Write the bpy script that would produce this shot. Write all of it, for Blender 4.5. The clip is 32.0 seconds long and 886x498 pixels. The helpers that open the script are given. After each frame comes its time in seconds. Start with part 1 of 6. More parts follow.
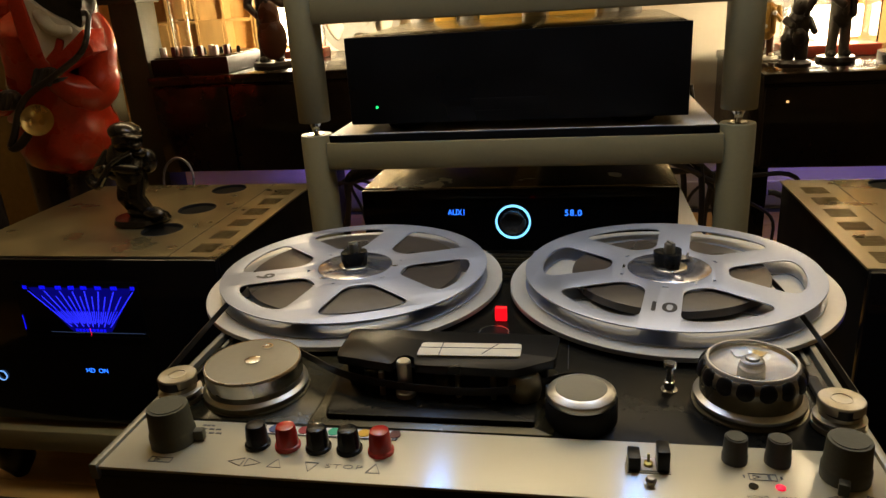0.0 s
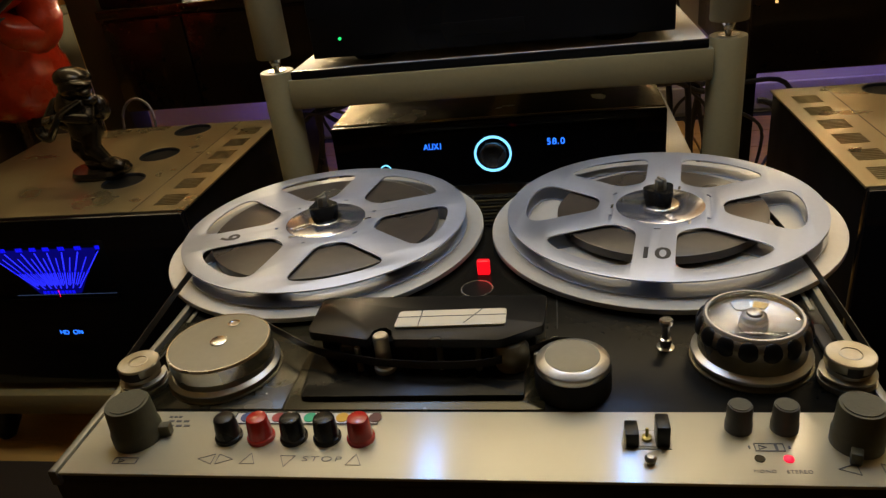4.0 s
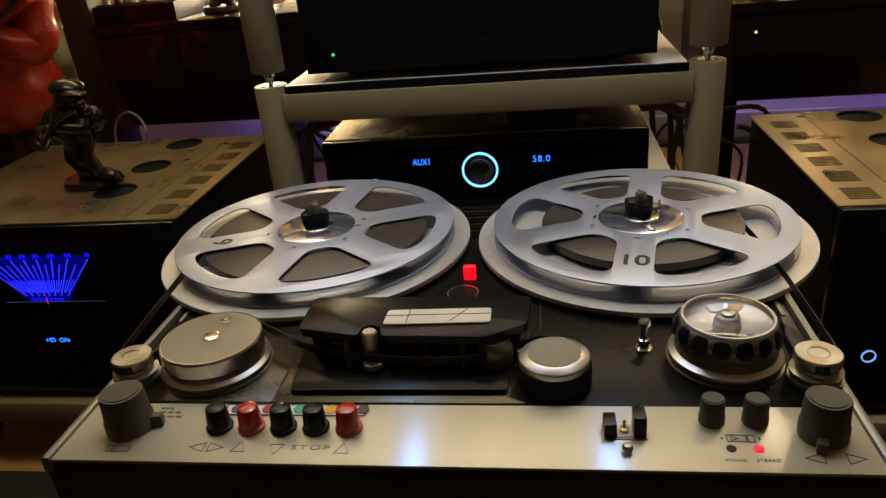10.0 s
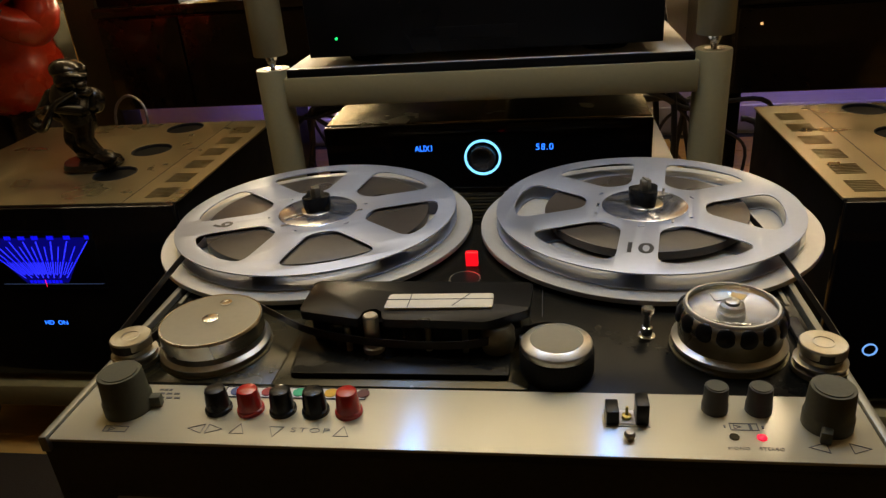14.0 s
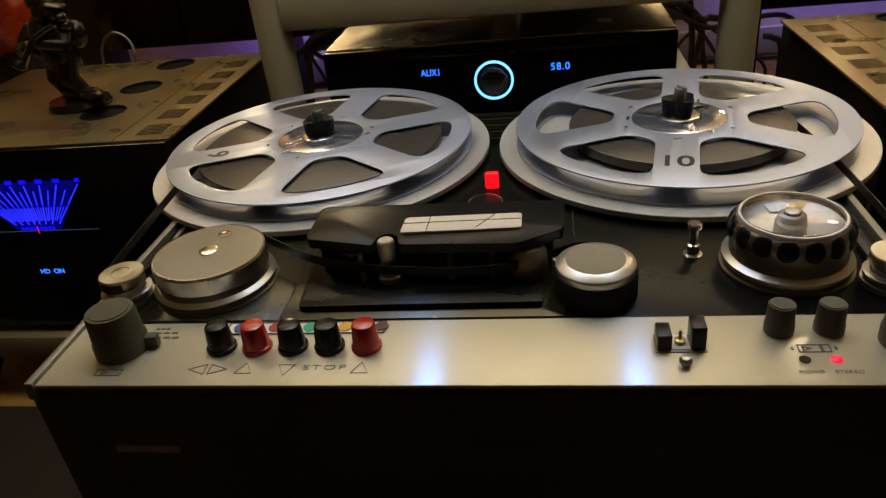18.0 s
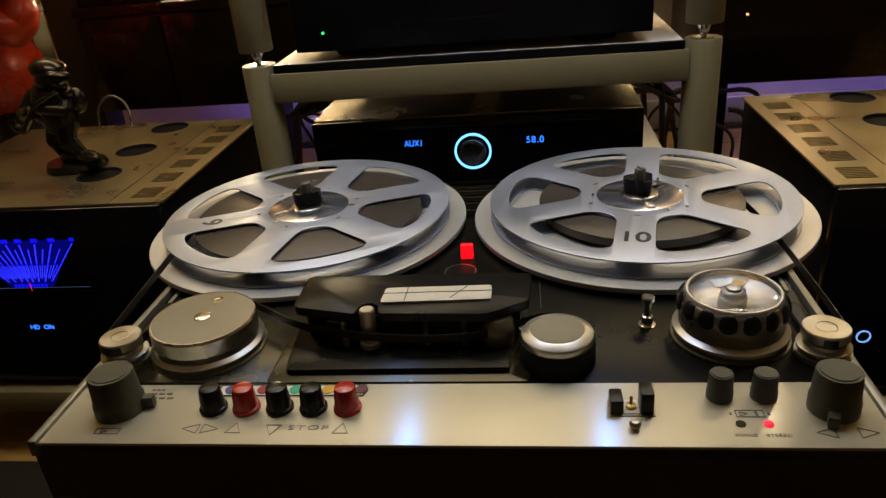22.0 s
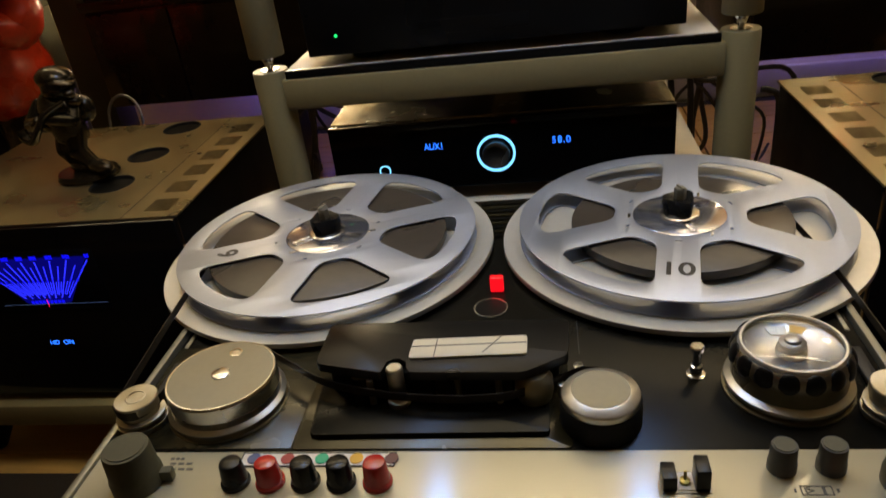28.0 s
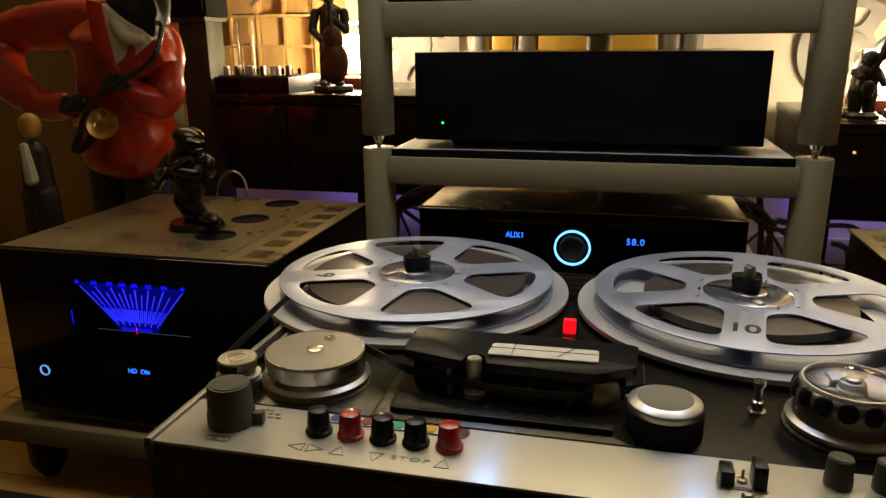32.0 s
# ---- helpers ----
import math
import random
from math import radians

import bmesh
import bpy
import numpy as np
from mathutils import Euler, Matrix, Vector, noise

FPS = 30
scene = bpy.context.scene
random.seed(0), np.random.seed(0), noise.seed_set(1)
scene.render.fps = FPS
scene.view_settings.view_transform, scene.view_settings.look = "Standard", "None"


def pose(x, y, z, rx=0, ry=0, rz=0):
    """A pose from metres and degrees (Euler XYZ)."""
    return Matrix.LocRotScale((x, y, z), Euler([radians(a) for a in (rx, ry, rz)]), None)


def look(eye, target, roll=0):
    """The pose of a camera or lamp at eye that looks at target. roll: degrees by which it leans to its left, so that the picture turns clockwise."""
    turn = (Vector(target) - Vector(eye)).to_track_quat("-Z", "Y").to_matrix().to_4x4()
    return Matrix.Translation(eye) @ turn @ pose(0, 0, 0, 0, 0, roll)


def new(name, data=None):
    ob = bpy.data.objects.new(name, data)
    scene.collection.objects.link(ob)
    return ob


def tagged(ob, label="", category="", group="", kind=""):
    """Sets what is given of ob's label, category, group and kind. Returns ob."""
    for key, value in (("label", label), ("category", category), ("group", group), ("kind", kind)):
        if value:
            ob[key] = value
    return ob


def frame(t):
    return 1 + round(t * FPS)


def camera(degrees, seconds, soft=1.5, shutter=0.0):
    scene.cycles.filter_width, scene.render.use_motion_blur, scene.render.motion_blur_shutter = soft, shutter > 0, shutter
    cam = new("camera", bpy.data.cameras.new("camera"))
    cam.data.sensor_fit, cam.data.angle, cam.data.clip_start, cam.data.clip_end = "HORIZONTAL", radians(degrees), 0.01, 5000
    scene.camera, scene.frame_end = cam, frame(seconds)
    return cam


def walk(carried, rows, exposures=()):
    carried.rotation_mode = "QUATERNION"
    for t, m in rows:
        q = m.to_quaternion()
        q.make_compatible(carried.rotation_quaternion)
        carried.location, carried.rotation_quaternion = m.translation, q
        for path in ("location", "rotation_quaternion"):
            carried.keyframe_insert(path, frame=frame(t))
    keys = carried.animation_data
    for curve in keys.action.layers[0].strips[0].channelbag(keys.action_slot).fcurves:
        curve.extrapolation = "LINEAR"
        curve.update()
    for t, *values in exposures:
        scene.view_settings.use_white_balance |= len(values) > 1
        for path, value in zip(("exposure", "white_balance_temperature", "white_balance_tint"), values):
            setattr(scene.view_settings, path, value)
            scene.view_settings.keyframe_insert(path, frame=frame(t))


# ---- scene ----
cam = camera(62.9, 32.0, 1.4, 0.22)
PATH = [
    (0, (0.067, -0.356, 1.036), (-0.297, 1.489, 0.357), -3.7),
    (0.5, (0.065, -0.348, 1.022), (-0.265, 1.484, 0.291), -3.5),
    (1, (0.076, -0.349, 1.02), (-0.236, 1.47, 0.25), -3.9),
    (1.5, (0.076, -0.341, 1.026), (-0.236, 1.463, 0.222), -4.4),
    (2, (0.075, -0.33, 1.013), (-0.239, 1.456, 0.168), -4.6),
    (2.5, (0.07, -0.327, 1.014), (-0.244, 1.443, 0.138), -5.0),
    (3, (0.073, -0.318, 1.035), (-0.249, 1.441, 0.139), -5.7),
    (3.5, (0.065, -0.297, 1.045), (-0.272, 1.454, 0.139), -6.7),
    (5.5, (0.08, -0.307, 1.059), (-0.232, 1.47, 0.195), -7.1),
    (6, (0.079, -0.307, 1.055), (-0.22, 1.477, 0.202), -6.7),
    (6.5, (0.077, -0.307, 1.054), (-0.215, 1.479, 0.202), -6.4),
    (7, (0.075, -0.309, 1.052), (-0.216, 1.477, 0.201), -6.1),
    (7.5, (0.073, -0.312, 1.046), (-0.218, 1.475, 0.197), -5.9),
    (8, (0.069, -0.315, 1.047), (-0.219, 1.474, 0.202), -5.8),
    (8.5, (0.071, -0.314, 1.044), (-0.213, 1.478, 0.203), -5.7),
    (9, (0.071, -0.319, 1.042), (-0.212, 1.475, 0.204), -5.5),
    (9.5, (0.071, -0.324, 1.044), (-0.213, 1.469, 0.207), -5.3),
    (10, (0.068, -0.324, 1.042), (-0.22, 1.468, 0.202), -5.3),
    (10.5, (0.069, -0.322, 1.04), (-0.22, 1.468, 0.195), -5.2),
    (11, (0.068, -0.322, 1.038), (-0.22, 1.465, 0.188), -5.2),
    (11.5, (0.069, -0.321, 1.037), (-0.217, 1.465, 0.184), -5.2),
    (12, (0.069, -0.323, 1.038), (-0.212, 1.463, 0.183), -5.0),
    (12.5, (0.068, -0.322, 1.036), (-0.211, 1.465, 0.182), -5.0),
    (13, (0.068, -0.322, 1.038), (-0.211, 1.464, 0.182), -4.9),
    (13.5, (0.067, -0.322, 1.037), (-0.216, 1.462, 0.179), -4.7),
    (14, (0.065, -0.322, 1.036), (-0.222, 1.459, 0.173), -4.5),
    (14.5, (0.061, -0.324, 1.033), (-0.225, 1.455, 0.165), -4.2),
    (16.5, (0.035, -0.304, 0.997), (-0.27, 1.435, 0.058), -4.2),
    (17, (0.031, -0.299, 0.999), (-0.273, 1.422, 0.026), -4.7),
    (17.5, (0.038, -0.29, 0.996), (-0.262, 1.421, 0.006), -5.5),
    (18, (0.045, -0.285, 0.997), (-0.253, 1.426, 0.004), -6.6),
    (18.5, (0.05, -0.287, 1.013), (-0.23, 1.433, 0.032), -7.2),
    (19, (0.059, -0.28, 1.022), (-0.213, 1.451, 0.058), -7.7),
    (19.5, (0.056, -0.284, 1.027), (-0.21, 1.457, 0.079), -7.8),
    (20, (0.061, -0.285, 1.025), (-0.204, 1.46, 0.086), -7.7),
    (20.5, (0.062, -0.29, 1.023), (-0.196, 1.462, 0.094), -7.1),
    (21, (0.063, -0.304, 1.024), (-0.185, 1.458, 0.111), -6.4),
    (21.5, (0.061, -0.312, 1.024), (-0.184, 1.462, 0.131), -5.8),
    (22, (0.057, -0.317, 1.028), (-0.194, 1.467, 0.16), -5.1),
    (22.5, (0.056, -0.321, 1.03), (-0.202, 1.473, 0.185), -4.2),
    (23, (0.054, -0.326, 1.019), (-0.208, 1.473, 0.185), -3.3),
    (23.5, (0.052, -0.326, 1.012), (-0.211, 1.472, 0.175), -2.7),
    (24, (0.049, -0.326, 1.014), (-0.215, 1.466, 0.166), -2.5),
    (24.5, (0.048, -0.325, 1.011), (-0.225, 1.461, 0.152), -2.7),
    (25, (0.048, -0.322, 1.008), (-0.233, 1.455, 0.135), -3.1),
    (25.5, (0.047, -0.321, 1.005), (-0.244, 1.442, 0.107), -3.8),
    (27.5, (0.044, -0.25, 1.045), (-0.265, 1.41, -0.027), -8.5),
    (28, (0.047, -0.26, 1.062), (-0.258, 1.474, 0.113), -7.5),
    (28.5, (0.05, -0.303, 1.095), (-0.282, 1.542, 0.398), -5.2),
    (29, (0.051, -0.337, 1.097), (-0.306, 1.569, 0.607), -3.7),
    (29.5, (0.055, -0.356, 1.081), (-0.315, 1.58, 0.745), -2.9),
    (30, (0.059, -0.353, 1.039), (-0.314, 1.588, 0.732), -2.5),
    (30.5, (0.05, -0.347, 1.012), (-0.327, 1.583, 0.649), -1.6),
    (31, (0.044, -0.352, 1.002), (-0.347, 1.561, 0.569), -0.8),
    (31.5, (0.038, -0.354, 0.994), (-0.385, 1.537, 0.498), -0.5),
    (32, (0.031, -0.356, 0.993), (-0.422, 1.513, 0.443), -0.5),
]
walk(cam, [(t, look(eye, target, roll)) for t, eye, target, roll in PATH])

from mathutils import noise
# ---- world and light ----
FLOOR = 0.28
world = bpy.data.worlds.new("world")
scene.world = world
world.use_nodes = True
world.node_tree.nodes["Background"].inputs[0].default_value = (0.9, 0.75, 0.55, 1)
world.node_tree.nodes["Background"].inputs[1].default_value = 0.024


def lamp(name, kind, m, energy, color, size=0.1, size_y=None, spread=180):
    data = bpy.data.lights.new(name, kind)
    data.energy, data.color = energy, color
    if kind == "AREA":
        data.size, data.spread = size, radians(spread)
        if size_y:
            data.shape, data.size_y = "RECTANGLE", size_y
    else:
        data.shadow_soft_size = size
    ob = new(name, data)
    ob.matrix_world = m
    return ob


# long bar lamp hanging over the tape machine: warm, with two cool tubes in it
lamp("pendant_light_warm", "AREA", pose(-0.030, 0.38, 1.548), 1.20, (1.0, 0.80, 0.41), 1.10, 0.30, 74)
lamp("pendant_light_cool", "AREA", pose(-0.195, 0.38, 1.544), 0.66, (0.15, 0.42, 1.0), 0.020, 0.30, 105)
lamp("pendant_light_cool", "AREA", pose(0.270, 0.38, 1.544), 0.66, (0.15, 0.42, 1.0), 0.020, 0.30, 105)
# warm cove light along the top of the back wall
lamp("cove_light", "AREA", pose(-0.30, 1.61, 2.52, 12, 0, 0), 17.0, (1.0, 0.79, 0.46), 3.2, 0.08)
# head of the arched lamp over the lowboard
lamp("arc_lamp_light", "POINT", pose(0.90, 1.30, 1.525), 4.6, (1.0, 0.80, 0.49), 0.03)
# shaded table lamps on the lowboards
lamp("table_lamp_light", "POINT", pose(0.637, 1.52, 0.876), 2.8, (1.0, 0.76, 0.42), 0.03)
lamp("table_lamp_light", "POINT", pose(-0.66, 1.52, 0.99), 6.5, (1.0, 0.78, 0.46), 0.03)
# violet light strips below the lowboards
lamp("strip_light", "AREA", pose(-0.90, 1.715, 0.635, 45, 0, 0), 0.50, (0.20, 0.14, 1.0), 1.05, 0.02, 110)
lamp("strip_light", "AREA", pose(1.00, 1.715, 0.622, 45, 0, 0), 0.36, (0.20, 0.14, 1.0), 1.0, 0.02, 110)

# added warm fill beside them, an unseen source shining down on the wooden step
lamp("added_step_fill", "AREA", pose(-0.62, 1.42, 0.640), 0.04, (1.0, 0.78, 0.45), 0.5, 0.02)
lamp("added_step_fill", "AREA", pose(0.78, 1.42, 0.626), 0.22, (1.0, 0.78, 0.45), 0.7, 0.02)


# ---- materials ----
def mat(name, color, rough=0.5, metal=0.0, vary=0.12, scale=30.0, bump=0.05, stretch=(1, 1, 1), aniso=None, coat=0.0,
        emit=None, strength=0.0, alpha_glass=False, spec=0.5, rvary=0.08, brush=0.75):
    m = bpy.data.materials.new(name)
    m.use_nodes = True
    nt = m.node_tree
    b = nt.nodes["Principled BSDF"]
    b.inputs["Roughness"].default_value = rough
    b.inputs["Metallic"].default_value = metal
    b.inputs["Coat Weight"].default_value = coat
    b.inputs["Coat Roughness"].default_value = 0.06
    b.inputs["Specular IOR Level"].default_value = spec
    b.inputs["Base Color"].default_value = (*color, 1)
    if emit:
        b.inputs["Emission Color"].default_value = (*emit, 1)
        b.inputs["Emission Strength"].default_value = strength
        return m
    if alpha_glass:
        b.inputs["Transmission Weight"].default_value = 1.0
        b.inputs["IOR"].default_value = 1.45
        return m
    tc = nt.nodes.new("ShaderNodeTexCoord")
    mp = nt.nodes.new("ShaderNodeMapping")
    mp.inputs["Scale"].default_value = stretch
    nt.links.new(tc.outputs["Object"], mp.inputs["Vector"])
    fine = nt.nodes.new("ShaderNodeTexNoise")
    fine.inputs["Scale"].default_value, fine.inputs["Detail"].default_value = scale * 8, 4
    nt.links.new(mp.outputs[0], fine.inputs["Vector"])
    big = nt.nodes.new("ShaderNodeTexNoise")
    big.inputs["Scale"].default_value, big.inputs["Detail"].default_value = scale * 0.5, 3
    nt.links.new(tc.outputs["Object"], big.inputs["Vector"])
    info = nt.nodes.new("ShaderNodeObjectInfo")
    add = nt.nodes.new("ShaderNodeMath")
    add.operation = "ADD"
    nt.links.new(fine.outputs["Fac"], add.inputs[0])
    nt.links.new(big.outputs["Fac"], add.inputs[1])
    add2 = nt.nodes.new("ShaderNodeMath")
    add2.operation = "MULTIPLY_ADD"
    nt.links.new(info.outputs["Random"], add2.inputs[0])
    add2.inputs[1].default_value = 0.15
    nt.links.new(add.outputs[0], add2.inputs[2])
    rng = nt.nodes.new("ShaderNodeMapRange")
    rng.inputs["From Min"].default_value, rng.inputs["From Max"].default_value = 0.6, 1.5
    rng.inputs["To Min"].default_value, rng.inputs["To Max"].default_value = 1 - vary, 1 + vary
    nt.links.new(add2.outputs[0], rng.inputs["Value"])
    mul = nt.nodes.new("ShaderNodeVectorMath")
    mul.operation = "SCALE"
    mul.inputs[0].default_value = color
    nt.links.new(rng.outputs[0], mul.inputs["Scale"])
    nt.links.new(mul.outputs[0], b.inputs["Base Color"])
    rr = nt.nodes.new("ShaderNodeMapRange")
    rr.inputs["From Min"].default_value, rr.inputs["From Max"].default_value = 0.3, 0.7
    rr.inputs["To Min"].default_value, rr.inputs["To Max"].default_value = max(0.02, rough - rvary), min(1, rough + rvary)
    nt.links.new(big.outputs["Fac"], rr.inputs["Value"])
    nt.links.new(rr.outputs[0], b.inputs["Roughness"])
    if bump:
        bp = nt.nodes.new("ShaderNodeBump")
        bp.inputs["Strength"].default_value, bp.inputs["Distance"].default_value = bump, 0.002
        nt.links.new(fine.outputs["Fac"], bp.inputs["Height"])
        nt.links.new(bp.outputs[0], b.inputs["Normal"])
    if aniso:
        b.inputs["Anisotropic"].default_value = brush
        if aniso == "radial":
            tg = nt.nodes.new("ShaderNodeTangent")
            tg.direction_type, tg.axis = "RADIAL", "Z"
            nt.links.new(tg.outputs[0], b.inputs["Tangent"])
        else:
            cx = nt.nodes.new("ShaderNodeCombineXYZ")
            cx.inputs[0].default_value = 1.0
            nt.links.new(cx.outputs[0], b.inputs["Tangent"])
    return m


ALU_PANEL = mat("brushed_aluminium_panel", (0.64, 0.59, 0.41), 0.74, 0.55, 0.05, 40, 0.02, (0.4, 60, 1))


def add_brushed_sheen(m, share, rough, along):
    """A second, sharper lobe of the brushed metal, drawn out across the brush lines."""
    nt = m.node_tree
    base = nt.nodes["Principled BSDF"]
    b = nt.nodes.new("ShaderNodeBsdfPrincipled")
    b.inputs["Metallic"].default_value, b.inputs["Roughness"].default_value, b.inputs["Anisotropic"].default_value = 1.0, rough, 1.0
    b.inputs["Base Color"].default_value = (0.74, 0.73, 0.70, 1)
    cx = nt.nodes.new("ShaderNodeCombineXYZ")
    for k in range(3):
        cx.inputs[k].default_value = along[k]
    nt.links.new(cx.outputs[0], b.inputs["Tangent"])
    mix = nt.nodes.new("ShaderNodeMixShader")
    mix.inputs[0].default_value = share
    nt.links.new(base.outputs[0], mix.inputs[1])
    nt.links.new(b.outputs[0], mix.inputs[2])
    nt.links.new(mix.outputs[0], nt.nodes["Material Output"].inputs["Surface"])


add_brushed_sheen(ALU_PANEL, 0.28, 0.27, (0, 1, 0))
ALU_REEL = mat("reel_aluminium", (0.44, 0.47, 0.54), 0.50, 0.9, 0.04, 25, 0.015)
ALU_PLATTER = mat("platter_lacquer", (0.60, 0.58, 0.52), 0.42, 0.6, 0.06, 20, 0.02)
STEEL = mat("turned_steel", (0.68, 0.67, 0.62), 0.24, 1.0, 0.07, 30, 0.02, (1, 1, 1), "radial")
RING_STEEL = mat("satin_ring_steel", (0.60, 0.58, 0.51), 0.40, 1.0, 0.10, 30, 0.02)
CHROME = mat("polished_chrome", (0.80, 0.80, 0.79), 0.22, 1.0, 0.04, 30, 0.0)
GUIDE_STEEL = mat("satin_guide_steel", (0.46, 0.42, 0.32), 0.42, 0.9, 0.10, 30, 0.02, (1, 1, 1), "radial", brush=0.5)
GREY_CAP = mat("satin_grey_cap", (0.26, 0.245, 0.19), 0.42, 0.7, 0.06, 30, 0.02)
DECK_BLACK = mat("anthracite_deck_plate", (0.007, 0.0066, 0.005), 0.24, 0.0, 0.2, 25, 0.02, spec=0.11, rvary=0.03)
DECK_STEEL = mat("dark_satin_steel", (0.034, 0.029, 0.014), 0.22, 0.4, 0.15, 25, 0.03)
BLACK_GLOSS = mat("black_gloss", (0.004, 0.004, 0.0045), 0.08, 0.0, 0.2, 20, 0.0, spec=0.25)
BLACK_SATIN = mat("black_satin_paint", (0.005, 0.005, 0.005), 0.32, 0.0, 0.2, 20, 0.03, spec=0.22)
BLACK_CASE = mat("black_case_paint", (0.046, 0.042, 0.022), 0.6, 0.0, 0.25, 30, 0.08, spec=0.3)
SPEAKER_BLACK = mat("black_speaker_cloth", (0.009, 0.008, 0.006), 0.9, 0.0, 0.3, 60, 0.2, spec=0.1)
RUBBER = mat("black_rubber", (0.010, 0.010, 0.009), 0.8, 0.0, 0.2, 60, 0.1, spec=0.2)
OLIVE = mat("olive_grey_knob", (0.080, 0.076, 0.043), 0.5, 0.0, 0.12, 60, 0.06, spec=0.35)
KNOB_DARK = mat("dark_grey_knob", (0.045, 0.043, 0.031), 0.45, 0.0, 0.12, 60, 0.06)
DARK_DRUM = mat("dark_olive_metal", (0.19, 0.165, 0.10), 0.32, 0.5, 0.15, 30, 0.02, (1, 1, 1), "radial", brush=0.5)
GRIP_RIM = mat("grey_grip_metal", (0.22, 0.20, 0.15), 0.30, 0.9, 0.12, 30, 0.02)
HUB_SILVER = mat("mirror_hub_disc", (0.54, 0.55, 0.63), 0.16, 0.9, 0.15, 12, 0.0, rvary=0.04)
FIG_SUIT = mat("charcoal_painted_suit", (0.065, 0.052, 0.038), 0.42, 0.0, 0.3, 40, 0.1)
RED_CAP = mat("red_plastic", (0.50, 0.02, 0.015), 0.22, 0.0, 0.08, 40, 0.02, coat=0.5)
BLACK_CAP = mat("black_plastic", (0.010, 0.010, 0.009), 0.24, 0.0, 0.1, 40, 0.02, spec=0.3)
TAPE = mat("brown_magnetic_tape", (0.014, 0.010, 0.007), 0.4, 0.0, 0.15, 80, 0.02, spec=0.22)
TAPE_EDGE = mat("brown_tape_pack", (0.056, 0.045, 0.034), 0.30, 0.0, 0.25, 14, 0.03)
CLEAR = mat("clear_acrylic", (1, 1, 1), 0.02, alpha_glass=True)
IVORY = mat("ivory_label", (0.72, 0.66, 0.50), 0.5, 0.0, 0.06, 30, 0.02)
PRINT = mat("faded_panel_print", (0.10, 0.095, 0.080), 0.5, 0.0, 0.3, 60, 0.0)
INK = mat("dark_print", (0.02, 0.02, 0.02), 0.5, 0.0, 0.1, 30, 0.0)
WHITE_STRIP = mat("white_strip", (0.78, 0.74, 0.68), 0.4, 0.0, 0.04, 30, 0.0)
DOT_BLUE = mat("blue_dot", (0.05, 0.08, 0.22), 0.35, 0.0, 0.05, 30, 0.0)
DOT_RED = mat("red_dot", (0.35, 0.02, 0.03), 0.35, 0.0, 0.05, 30, 0.0)
DOT_GREEN = mat("green_dot", (0.02, 0.45, 0.22), 0.35, 0.0, 0.05, 30, 0.0)
DOT_YELLOW = mat("yellow_dot", (0.80, 0.45, 0.03), 0.35, 0.0, 0.05, 30, 0.0)
DOT_DARK = mat("dark_dot", (0.12, 0.03, 0.03), 0.35, 0.0, 0.05, 30, 0.0)
BRASS = mat("olive_brass", (0.45, 0.35, 0.10), 0.3, 0.9, 0.1, 30, 0.02)
RACK_PAINT = mat("warm_grey_rack_paint", (0.27, 0.222, 0.108), 0.5, 0.0, 0.06, 25, 0.03, spec=0.35)
LID_ALU = mat("satin_aluminium_lid", (0.52, 0.47, 0.36), 0.21, 1.0, 0.06, 25, 0.02, (0.6, 30, 1))
DIAL = mat("brushed_dial_metal", (0.40, 0.385, 0.35), 0.38, 0.9, 0.12, 25, 0.02, (1, 1, 1), "radial", brush=0.5)
SHELF_WHITE = mat("pale_shelf_board", (0.76, 0.71, 0.60), 0.2, 0.0, 0.05, 12, 0.01, coat=0.6)
AMP_TOP = mat("bronze_grey_amplifier_lid", (0.42, 0.340, 0.175), 0.32, 0.80, 0.08, 25, 0.0, (0.6, 30, 1))
AMP_SIDE = mat("dark_heat_sink", (0.005, 0.005, 0.0045), 0.6, 0.0, 0.2, 20, 0.03, spec=0.12)
STAND = mat("pale_stand_board", (0.28, 0.225, 0.095), 0.5, 0.0, 0.08, 15, 0.04)
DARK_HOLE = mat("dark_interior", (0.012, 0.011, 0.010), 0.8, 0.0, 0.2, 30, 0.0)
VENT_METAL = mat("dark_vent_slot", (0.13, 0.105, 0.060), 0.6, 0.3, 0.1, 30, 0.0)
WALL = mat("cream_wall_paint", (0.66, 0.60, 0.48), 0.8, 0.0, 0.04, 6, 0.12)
# colour of the unseen walls, set for the light they bounce back
WALL_DARK = mat("dark_brown_bounce_wall", (0.26, 0.20, 0.115), 0.9, 0.0, 0.15, 6, 0.2, spec=0.1)
CLOTH = mat("olive_brown_wall_cloth", (0.20, 0.150, 0.062), 0.9, 0.0, 0.2, 6, 0.2, spec=0.1)
CEIL = mat("white_ceiling_paint", (0.70, 0.66, 0.58), 0.9, 0.0, 0.04, 6, 0.1)
BASEBOARD = mat("pale_baseboard_paint", (0.50, 0.46, 0.38), 0.5, 0.0, 0.06, 10, 0.03)
# honey wood again, with strong lamplight put into its colour
WOOD_LIT = mat("honey_wood_lit", (0.90, 0.56, 0.10), 0.45, 0.0, 0.12, 8, 0.05, (1, 1, 0.15))
WOOD_PANEL = mat("honey_birch_wood", (0.60, 0.37, 0.13), 0.5, 0.0, 0.18, 8, 0.05, (1, 1, 0.15))
FLOOR_WOOD = mat("oak_floor", (0.62, 0.36, 0.090), 0.4, 0.0, 0.25, 7, 0.08, (0.12, 1, 1))
RUG = mat("dark_brown_rug", (0.036, 0.024, 0.011), 0.95, 0.0, 0.35, 60, 0.6)
LACQUER = mat("black_lacquer_furniture", (0.018, 0.012, 0.007), 0.14, 0.0, 0.2, 10, 0.0, spec=0.4)
